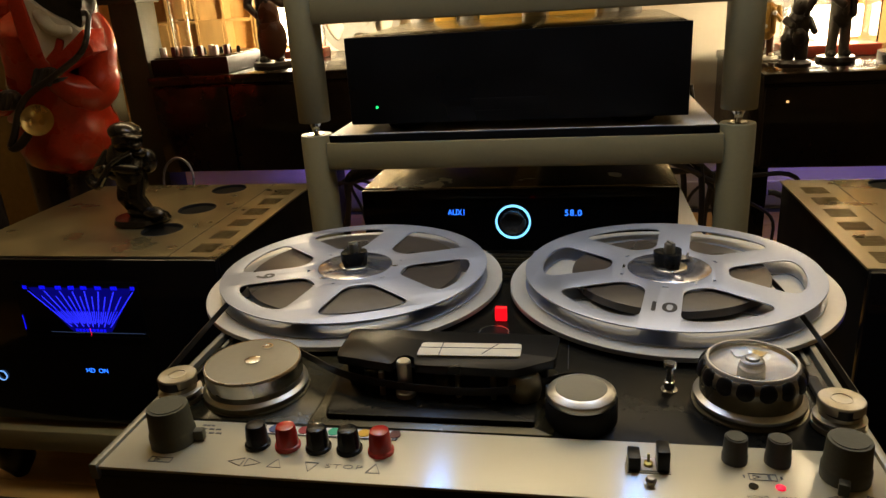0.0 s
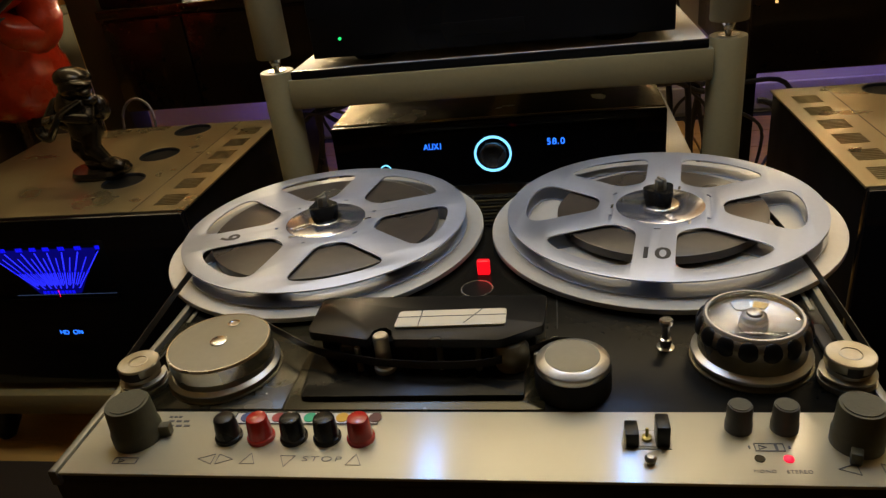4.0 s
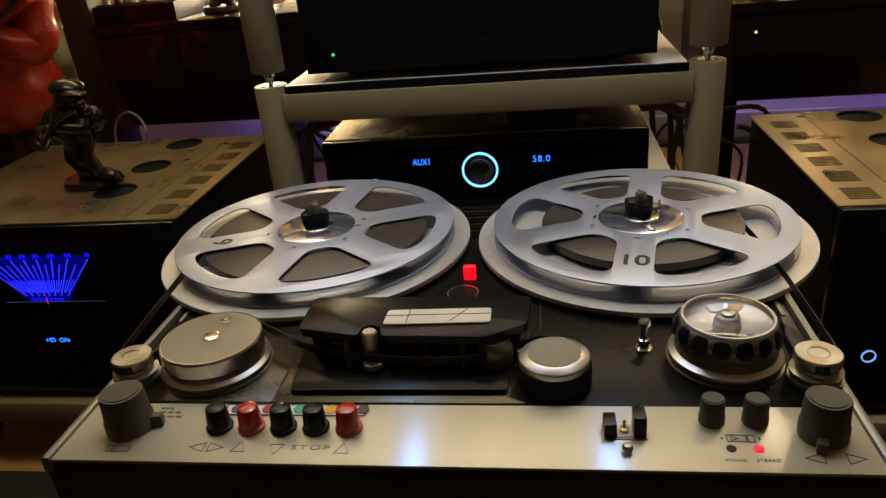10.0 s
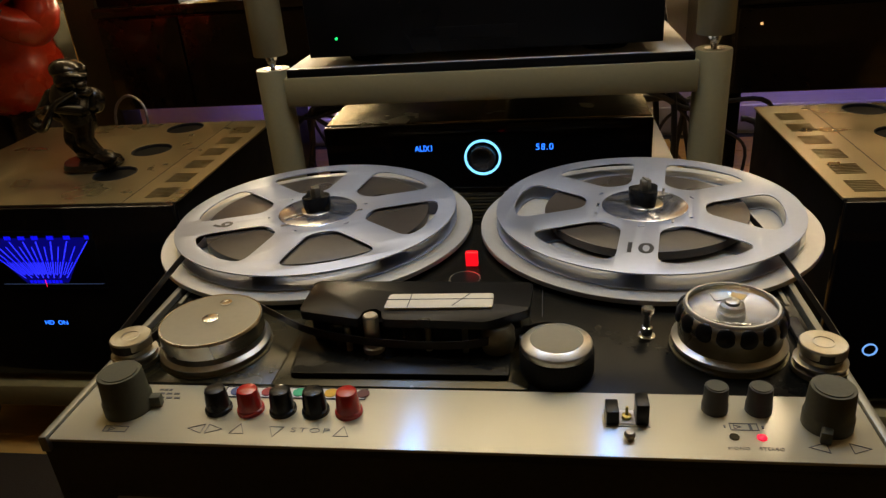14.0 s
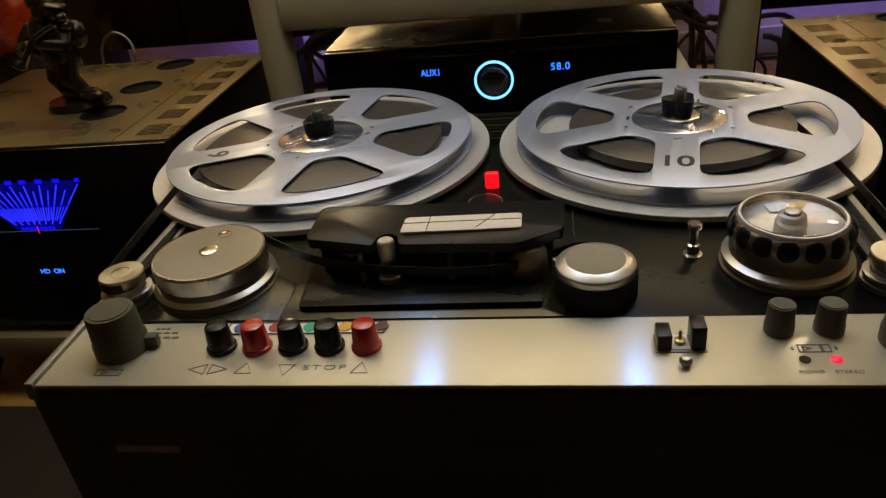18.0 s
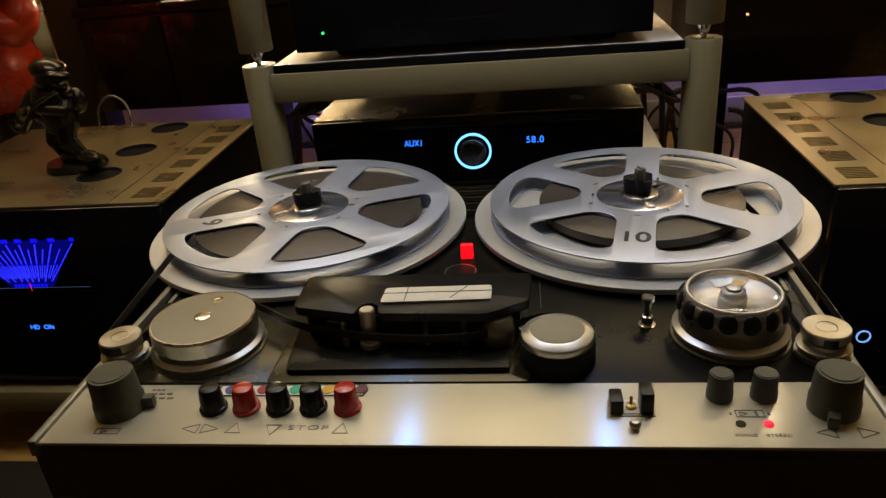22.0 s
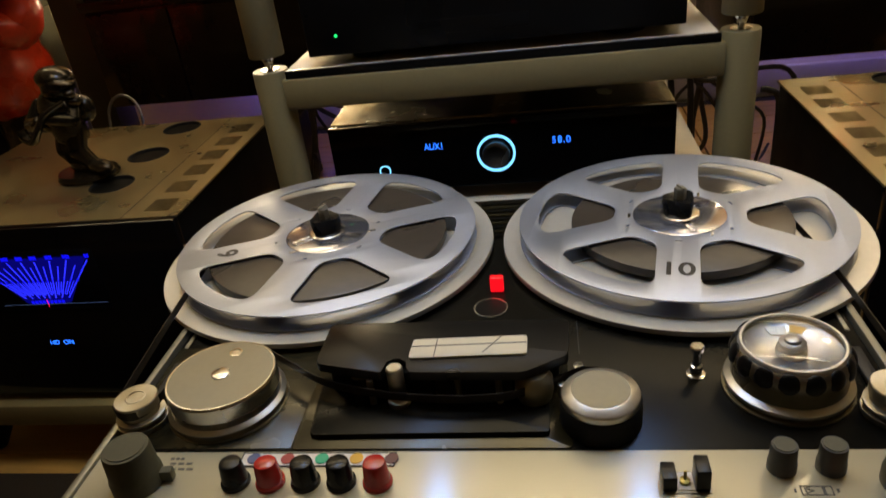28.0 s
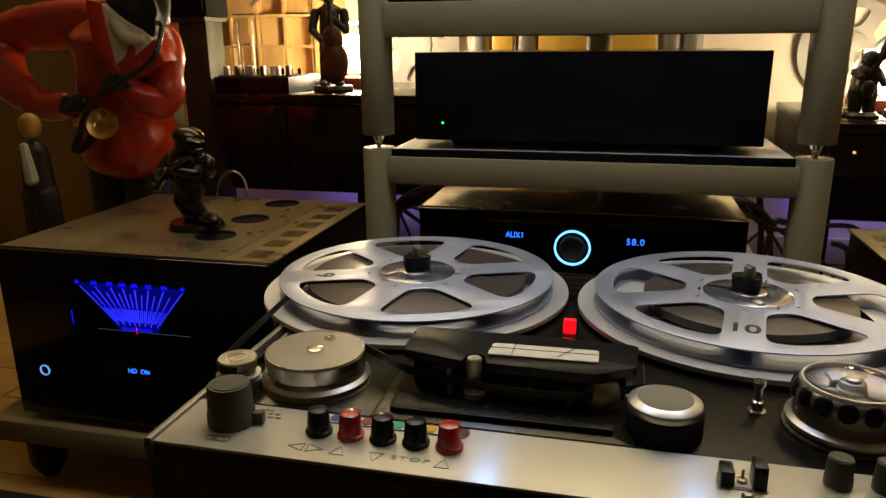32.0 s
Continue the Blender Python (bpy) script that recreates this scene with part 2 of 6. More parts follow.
BRONZE = mat("dark_bronze_figure", (0.030, 0.022, 0.013), 0.20, 0.5, 0.45, 40, 0.10, coat=0.4)
FIG_DARK = mat("dark_painted_resin", (0.040, 0.030, 0.024), 0.33, 0.0, 0.35, 40, 0.1)
FIG_SKIN = mat("dark_brown_painted_face", (0.028, 0.021, 0.014), 0.60, 0.0, 0.45, 14, 0.2, spec=0.2)
FIG_GREY = mat("grey_painted_resin", (0.17, 0.15, 0.12), 0.4, 0.0, 0.25, 40, 0.1)
FIG_RED = mat("red_painted_jacket", (0.50, 0.036, 0.010), 0.26, 0.0, 0.2, 20, 0.15, coat=0.4)
FIG_WHITE = mat("white_painted_shirt", (0.80, 0.74, 0.62), 0.35, 0.0, 0.08, 30, 0.05)
FIG_GOLD = mat("gold_paint", (0.70, 0.48, 0.16), 0.28, 0.8, 0.12, 30, 0.05)
FIG_BROWN = mat("brown_painted_wood", (0.13, 0.05, 0.025), 0.3, 0.0, 0.2, 30, 0.05)
FIG_YELLOW = mat("ochre_painted_resin", (0.55, 0.32, 0.06), 0.4, 0.0, 0.2, 30, 0.05)
BASE_RED = mat("red_lamp_base", (0.40, 0.08, 0.04), 0.35, 0.0, 0.1, 30, 0.02)
REEL_GREY = mat("grey_display_reel", (0.26, 0.245, 0.215), 0.5, 0.1, 0.06, 20, 0.02)
KNOB_METAL = mat("dark_polished_knob", (0.20, 0.22, 0.25), 0.25, 0.9, 0.05, 30, 0.0)
CABLE = mat("black_cable", (0.015, 0.014, 0.013), 0.5, 0.0, 0.1, 40, 0.0)
CABLE_GREY = mat("grey_tube", (0.30, 0.29, 0.26), 0.3, 0.6, 0.1, 40, 0.0)
BLUE_LED = mat("blue_display", (0, 0, 0), 0.5, emit=(0.02, 0.16, 1.0), strength=2.6)
BLUE_VU = mat("blue_meter_print", (0, 0, 0), 0.5, emit=(0.022, 0.026, 1.0), strength=1.5)
BLUE_DIM = mat("dim_blue_figures", (0, 0, 0), 0.5, emit=(0.004, 0.004, 0.85), strength=1.1)
VU_GLOW = mat("backlit_meter_field", (0, 0, 0), 0.5, emit=(0.003, 0.003, 1.0), strength=0.14)
DIM_LINE = mat("dim_meter_line", (0, 0, 0), 0.5, emit=(0.03, 0.05, 0.10), strength=1.0)
BLUE_RING = mat("ice_blue_ring", (0, 0, 0), 0.5, emit=(0.20, 0.62, 1.0), strength=1.7)
BLUE_RING_DIM = mat("pale_blue_button_ring", (0, 0, 0), 0.5, emit=(0.20, 0.45, 1.0), strength=1.0)
RED_LAMP = mat("red_lamp", (0.3, 0, 0), 0.3, emit=(1.0, 0.006, 0.015), strength=1.0)
RED_LED = mat("pink_red_led", (0.3, 0, 0), 0.3, emit=(1.0, 0.01, 0.05), strength=1.2)
GREEN_LED = mat("green_led", (0, 0.2, 0), 0.3, emit=(0.02, 1.0, 0.20), strength=1.5)
AMBER_LED = mat("amber_led", (0.2, 0.1, 0), 0.3, emit=(1.0, 0.55, 0.2), strength=1.2)
BULB = mat("warm_lamp_glow", (1, 1, 1), 0.5, emit=(1.0, 0.84, 0.55), strength=30)
STRIP_GLOW = mat("violet_strip_glow", (0, 0, 0), 0.5, emit=(0.16, 0.12, 1.0), strength=2.0)
DIFF_WARM = mat("warm_diffuser", (1, 1, 1), 0.5, emit=(1.0, 0.82, 0.55), strength=1.0)
DIFF_COOL = mat("cool_diffuser", (1, 1, 1), 0.5, emit=(0.36, 0.56, 1.0), strength=1.0)
SCREEN = mat("dark_screen_glass", (0.006, 0.006, 0.007), 0.35, 0.0, 0.1, 10, 0.0, spec=0.06)


# ---- shape helpers ----
def box(bm, x0, x1, y0, y1, z0, z1, bevel=0.0, seg=2):
    made = bmesh.ops.create_cube(bm, size=1.0, matrix=Matrix.Translation(((x0 + x1) / 2, (y0 + y1) / 2, (z0 + z1) / 2))
                                 @ Matrix.Diagonal((abs(x1 - x0), abs(y1 - y0), abs(z1 - z0), 1)))
    if bevel:
        edges = list({e for v in made["verts"] for e in v.link_edges})
        bmesh.ops.bevel(bm, geom=edges, offset=bevel, segments=seg, profile=0.5, affect="EDGES")
    return bm


def lathe(bm, profile, at=(0, 0, 0), seg=48, axis="z", wave=None, hollow=False):
    """Turns (r, h) pairs round an axis through at. wave(angle, row) scales the radius. hollow: a closed ring, with no caps."""
    rings = []
    for row, (r, h) in enumerate(profile):
        ring = []
        for k in range(seg):
            a = 2 * math.pi * k / seg
            rr = max(r, 1e-5) * (wave(a, row) if wave else 1)
            p = (rr * math.cos(a), rr * math.sin(a), h)
            if axis == "y":
                p = (p[0], -p[2], p[1])
            elif axis == "x":
                p = (p[2], p[0], p[1])
            ring.append(bm.verts.new((at[0] + p[0], at[1] + p[1], at[2] + p[2])))
        rings.append(ring)
    for a, b in zip(rings, rings[1:] + (rings[:1] if hollow else [])):
        for k in range(seg):
            bm.faces.new((a[k], a[(k + 1) % seg], b[(k + 1) % seg], b[k]))
    if not hollow:
        bm.faces.new(rings[0][::-1])
        bm.faces.new(rings[-1])
    return bm


def prism(bm, outline, z0, z1, bevel=0.0):
    low = [bm.verts.new((x, y, z0)) for x, y in outline]
    top = [bm.verts.new((x, y, z1)) for x, y in outline]
    n = len(outline)
    faces = [bm.faces.new(low[::-1]), bm.faces.new(top)]
    faces += [bm.faces.new((low[k], low[(k + 1) % n], top[(k + 1) % n], top[k])) for k in range(n)]
    if bevel:
        bmesh.ops.bevel(bm, geom=list({e for f in faces[1:2] for e in f.edges}), offset=bevel, segments=2, profile=0.5, affect="EDGES")
    return bm


def smooth_line(points, n=6):
    """A smooth line of points through the given ones."""
    pts = [Vector(p) for p in points]
    out = []
    for k in range(len(pts) - 1):
        p0, p1, p2, p3 = pts[max(k - 1, 0)], pts[k], pts[k + 1], pts[min(k + 2, len(pts) - 1)]
        for j in range(n):
            t = j / n
            out.append(0.5 * (2 * p1 + (p2 - p0) * t + (2 * p0 - 5 * p1 + 4 * p2 - p3) * t * t + (3 * p1 - p0 - 3 * p2 + p3) * t ** 3))
    return out + [pts[-1]]


def tube(bm, points, r, seg=8, n=6, taper=None):
    line = smooth_line(points, n)
    rings = []
    for k, p in enumerate(line):
        way = (line[min(k + 1, len(line) - 1)] - line[max(k - 1, 0)]).normalized()
        side = way.orthogonal().normalized() if abs(way.z) > 0.98 else way.cross(Vector((0, 0, 1))).normalized()
        up = side.cross(way)
        f = k / (len(line) - 1)
        rr = r * (1 + (taper - 1) * f if taper else 1)
        rings.append([bm.verts.new(p + rr * (math.cos(a) * side + math.sin(a) * up)) for a in (2 * math.pi * j / seg for j in range(seg))])
    for a, b in zip(rings, rings[1:]):
        for j in range(seg):
            bm.faces.new((a[j], a[(j + 1) % seg], b[(j + 1) % seg], b[j]))
    bm.faces.new(rings[0][::-1])
    bm.faces.new(rings[-1])
    return bm


def ribbon(bm, points, z0, z1, thick=0.0004, n=1):
    line = smooth_line([(x, y, 0) for x, y in points], n) if n > 1 else [Vector((x, y, 0)) for x, y in points]
    rows = []
    for k, p in enumerate(line):
        way = (line[min(k + 1, len(line) - 1)] - line[max(k - 1, 0)]).normalized()
        s = Vector((-way.y, way.x, 0)) * thick / 2
        rows.append([bm.verts.new((p + d * s) + Vector((0, 0, z))) for d, z in ((-1, z0), (1, z0), (1, z1), (-1, z1))])
    for a, b in zip(rows, rows[1:]):
        for j in range(4):
            bm.faces.new((a[j], a[(j + 1) % 4], b[(j + 1) % 4], b[j]))
    bm.faces.new(rows[0][::-1])
    bm.faces.new(rows[-1])
    return bm


def blob(bm, c, r, m=0, seg=16, turn=(0, 0, 0)):
    """An ellipsoid with material slot m."""
    made = bmesh.ops.create_uvsphere(bm, u_segments=seg, v_segments=max(8, seg * 2 // 3), radius=1.0,
                                     matrix=Matrix.Translation(c) @ Euler([radians(a) for a in turn]).to_matrix().to_4x4() @ Matrix.Diagonal((*r, 1)))
    for v in made["verts"]:
        for fc in v.link_faces:
            fc.material_index = m
    return bm


def limb(bm, a, b, ra, rb, m=0, seg=12):
    """A tapered limb with rounded ends."""
    a, b = Vector(a), Vector(b)
    turn = (b - a).to_track_quat("Z", "Y").to_matrix().to_4x4()
    before = set(bm.faces)
    bmesh.ops.create_cone(bm, cap_ends=True, segments=seg, radius1=ra, radius2=rb, depth=(b - a).length,
                          matrix=Matrix.Translation((a + b) / 2) @ turn)
    for fc in set(bm.faces) - before:
        fc.material_index = m
    blob(bm, a, (ra, ra, ra), m, 10)
    return blob(bm, b, (rb, rb, rb), m, 10)


def thing(name, at, label, category, group="", kind=""):
    ob = new(name)
    ob.location = at
    ob.empty_display_size = 0.05
    return tagged(ob, label, category, group, kind)


def origin_of(ob):
    at = Vector((0, 0, 0))
    while ob is not None:
        at += ob.location
        ob = ob.parent
    return at


def to_mesh(name, bm, material, shift=Vector((0, 0, 0)), smooth=True):
    me = bpy.data.meshes.new(name)
    bmesh.ops.recalc_face_normals(bm, faces=bm.faces)
    bm.transform(Matrix.Translation(-shift))
    bm.to_mesh(me)
    bm.free()
    for one in material if isinstance(material, (list, tuple)) else [material]:
        me.materials.append(one)
    if smooth:
        me.polygons.foreach_set("use_smooth", [True] * len(me.polygons))
        me.set_sharp_from_angle(angle=radians(35))
    return me


def part(name, bm, material, parent, label="", smooth=True):
    """One mesh object under a thing or a part; bm is in world places."""
    ob = new(name, to_mesh(name, bm, material, origin_of(parent), smooth))
    ob.parent = parent
    return tagged(ob, label)


def whole(name, bm, material, label, category, group="", kind="", at=None, smooth=True):
    """A thing that is one mesh."""
    at = Vector(at or (0, 0, 0))
    ob = new(name, to_mesh(name, bm, material, at, smooth))
    ob.location = at
    return tagged(ob, label, category, group, kind)


def B():
    return bmesh.new()


def flat_cut(loops, z, depth, bevel=0.0, weld=False):
    """A flat plate from closed outlines, the first one outside and the rest holes, as a bmesh."""
    cu = bpy.data.curves.new("outline", "CURVE")
    cu.dimensions, cu.fill_mode, cu.extrude, cu.bevel_depth, cu.bevel_resolution = "2D", "BOTH", depth / 2 - bevel, bevel, 1
    for loop in loops:
        sp = cu.splines.new("POLY")
        sp.points.add(len(loop) - 1)
        for p, (x, y) in zip(sp.points, loop):
            p.co = (x, y, 0, 1)
        sp.use_cyclic_u = True
    ob = bpy.data.objects.new("outline", cu)
    scene.collection.objects.link(ob)
    me = bpy.data.meshes.new_from_object(ob.evaluated_get(bpy.context.evaluated_depsgraph_get()))
    bm = B()
    bm.from_mesh(me)
    if weld:
        bmesh.ops.remove_doubles(bm, verts=bm.verts, dist=0.00001)
    bm.transform(Matrix.Translation((0, 0, z + depth / 2)))
    bpy.data.objects.remove(ob)
    bpy.data.curves.remove(cu)
    bpy.data.meshes.remove(me)
    return bm


def letters(text, size, m, depth=0.0003, align="CENTER", space=1.0, thin=0.0):
    """Built-in font letters as a bmesh, laid by the pose m."""
    cu = bpy.data.curves.new("letters", "FONT")
    cu.body, cu.size, cu.extrude, cu.align_x, cu.align_y, cu.space_character, cu.offset = text, size, depth / 2, align, "CENTER", space, thin * size
    ob = bpy.data.objects.new("letters", cu)
    scene.collection.objects.link(ob)
    me = bpy.data.meshes.new_from_object(ob.evaluated_get(bpy.context.evaluated_depsgraph_get()))
    bm = B()
    bm.from_mesh(me)
    bm.transform(m)
    bpy.data.objects.remove(ob)
    bpy.data.curves.remove(cu)
    bpy.data.meshes.remove(me)
    return bm


def circle(r, n=96, c=(0, 0)):
    return [(c[0] + r * math.cos(2 * math.pi * k / n), c[1] + r * math.sin(2 * math.pi * k / n)) for k in range(n)]


def bar_loop(bm, pts, w, z0, z1):
    """Thin printed outline along closed points."""
    n = len(pts)
    for k in range(n):
        a, b = Vector((*pts[k], 0)), Vector((*pts[(k + 1) % n], 0))
        way = (b - a).normalized()
        s = Vector((-way.y, way.x, 0)) * w / 2
        a, b = a - way * w / 2, b + way * w / 2
        prism(bm, [(p.x, p.y) for p in (a - s, b - s, b + s, a + s)], z0, z1)
    return bm


# ---- room ----
WY = 1.80
whole("floor", box(B(), -2.2, 2.2, -2.2, WY + 0.1, FLOOR - 0.05, FLOOR - 0.012), DARK_HOLE, "subfloor under the oak boards", "floor", kind="structure")
floor_ob = bpy.data.objects["floor"]
whole("ceiling", box(B(), -2.3, 2.3, -2.3, WY + 0.1, 2.58, 2.68), CEIL, "plain white ceiling", "ceiling", kind="structure")
whole("wall_north", box(B(), -2.3, 2.3, WY, WY + 0.1, FLOOR - 0.05, 2.58), WALL, "cream painted wall lit by warm lamps", "wall", kind="structure")
# unseen walls that close the room, toned for their bounce light
whole("wall_south", box(B(), -2.3, 2.3, -2.3, -2.2, FLOOR - 0.05, 2.58), WALL_DARK, "unseen dark wall behind that bounces light", "wall", kind="structure")
whole("wall_west", box(B(), -2.3, -2.2, -2.2, WY, FLOOR - 0.05, 2.58), WALL_DARK, "unseen dark side wall that bounces light", "wall", kind="structure")
whole("wall_east", box(B(), 2.2, 2.3, -2.2, WY, FLOOR - 0.05, 2.58), WALL_DARK, "unseen dark side wall that bounces light", "wall", kind="structure")
whole("rug", box(B(), -1.40, 1.2, -1.5, 0.483, FLOOR, FLOOR + 0.012, 0.004), RUG, "dark brown woven rug on the oak floor", "rug", at=(0.2, -0.6, FLOOR))

STEP = 0.385
whole("step", box(B(), -0.78, 2.19, 1.13, WY - 0.002, FLOOR + 0.0005, STEP - 0.0125), DARK_HOLE, "low step along the wall under its oak boards", "floor", kind="structure")
step_ob = bpy.data.objects["step"]
whole("baseboard", box(B(), -0.78, 2.19, 1.783, WY - 0.001, STEP, 0.458, 0.003), BASEBOARD, "pale painted baseboard along the wall", "baseboard", kind="structure")

cv = thing("cove_lamp", (0, 1.66, 2.5), "long warm cove light at the top of the wall", "cove lamp")
part("channel", box(B(), -1.95, 1.35, 1.56, 1.66, 2.535, 2.58, 0.003), CEIL, cv)
part("diffuser", box(B(), -1.90, 1.30, 1.575, 1.645, 2.531, 2.535), DIFF_WARM, cv)
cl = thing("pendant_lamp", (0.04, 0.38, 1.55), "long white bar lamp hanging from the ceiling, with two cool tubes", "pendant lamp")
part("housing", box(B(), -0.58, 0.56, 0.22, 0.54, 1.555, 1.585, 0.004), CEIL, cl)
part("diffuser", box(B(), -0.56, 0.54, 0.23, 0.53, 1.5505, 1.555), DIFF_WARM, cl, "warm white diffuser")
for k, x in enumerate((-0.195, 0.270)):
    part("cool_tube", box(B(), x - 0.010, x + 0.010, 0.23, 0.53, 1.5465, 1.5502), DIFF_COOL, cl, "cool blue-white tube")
for x in (-0.32, 0.40):
    part("wire", tube(B(), [(x, 0.38, 1.584), (x, 0.38, 2.0), (x, 0.38, 2.58)], 0.0015, 6, 2), STEEL, cl)


# ---- tape machine ----
Z = 0.750
deck = thing("tape_recorder", (0, 0.2, FLOOR), "open-reel studio tape machine with anthracite deck and silver control panel", "tape recorder")
part("cabinet", box(B(), -0.2545, 0.2545, 0.001, 0.408, FLOOR + 0.04, 0.742, 0.003), BLACK_CASE, deck, "black cabinet")
part("lower_front", box(B(), -0.2500, 0.2500, -0.0008, 0.012, 0.60, 0.706, 0.002), BLACK_CASE, deck)
for x in (-0.22, 0.22):
    for y in (0.05, 0.37):
        part("foot", lathe(B(), [(0.016, FLOOR), (0.018, FLOOR + 0.03), (0.018, FLOOR + 0.045)], (x, y, 0), 20), RUBBER, deck)
part("label_bar", box(B(), -0.212, -0.172, -0.0020, 0.0, 0.7005, 0.7050, 0.0005), REEL_GREY, deck, "worn pale label bar")
part("top_plate", box(B(), -0.246, 0.246, 0.058, 0.412, 0.742, 0.7485, 0.001), DECK_BLACK, deck, "anthracite top plate")
part("steel_plate", box(B(), -0.245, -0.1225, 0.062, 0.170, 0.7484, 0.7489, 0.0002), DECK_STEEL, deck, "dark satin steel plate")
part("front_rail", box(B(), -0.2465, 0.2465, 0.0015, 0.0575, 0.7421, 0.7476), BLACK_CASE, deck, "black rail under the panel")
part("control_panel", box(B(), -0.2470, 0.2470, 0.0000, 0.058, 0.7477, Z, 0.0005), ALU_PANEL, deck, "brushed aluminium control panel")
for s in (-1, 1):
    bm = B()
    prism(bm, [(s * 0.2475, -0.001), (s * 0.2530, -0.001), (s * 0.2530, 0.412), (s * 0.2475, 0.412)][::s], 0.7405, 0.7520, 0.0015)
    part("side_trim", bm, GREY_CAP, deck, "narrow aluminium edge trim")
    part("side_groove", box(B(), s * 0.2390, s * 0.2420, 0.17, 0.41, 0.7484, 0.7494), GREY_CAP, deck)

# rear vent grille
for k in range(9):
    part("grille_slat", box(B(), -0.024, 0.020, 0.330 + k * 0.0085, 0.3345 + k * 0.0085, 0.7484, 0.7500), DECK_STEEL if k % 2 else DECK_BLACK, deck)


def spin(profile, x, y, seg=48, wave=None, hollow=False):
    return lathe(B(), profile, (x, y, 0), seg, "z", wave, hollow)


# platters
for x in (-0.158, 0.153):
    p = part("platter", spin([(0.030, 0.7485), (0.030, 0.7515), (0.1500, 0.7522), (0.1508, 0.7528), (0.1508, 0.7566), (0.1504, 0.7570), (0.0, 0.7570)], x, 0.312, 96), ALU_PLATTER, deck, "pale grey reel platter")
    part("spindle", spin([(0.0040, 0.757), (0.0040, 0.782), (0.0, 0.782)], x, 0.312, 16), STEEL, p)


def rounded(corners, rad, n=5):
    out = []
    m = len(corners)
    for k in range(m):
        c, a, b = Vector(corners[k][:2]), Vector(corners[k - 1][:2]), Vector(corners[(k + 1) % m][:2])
        r = corners[k][2] if len(corners[k]) > 2 else rad
        p, q = c + (a - c).normalized() * r, c + (b - c).normalized() * r
        if r <= 0:
            out.append((c.x, c.y))
            continue
        for j in range(n + 1):
            t = j / n
            v = (1 - t) ** 2 * p + 2 * t * (1 - t) * c + t * t * q
            out.append((v.x, v.y))
    return out


def window(a0, ri=0.0545, ro=0.1185, w=0.032):
    half_i, half_o = math.pi / 6 - math.asin(w / 2 / ri), math.pi / 6 - math.asin(w / 2 / ro)
    pol = lambda r, a, rad: (r * math.cos(a0 + a), r * math.sin(a0 + a), rad)
    c = [pol(ri, -half_i, 0.0105), pol(ro, -half_o, 0.015)]
    c += [pol(ro * 1.004, half_o * f, 0) for f in (-0.5, -0.25, 0, 0.25, 0.5)]
    c += [pol(ro, half_o, 0.015), pol(ri, half_i, 0.0105)]
    return rounded(c, 0.01)


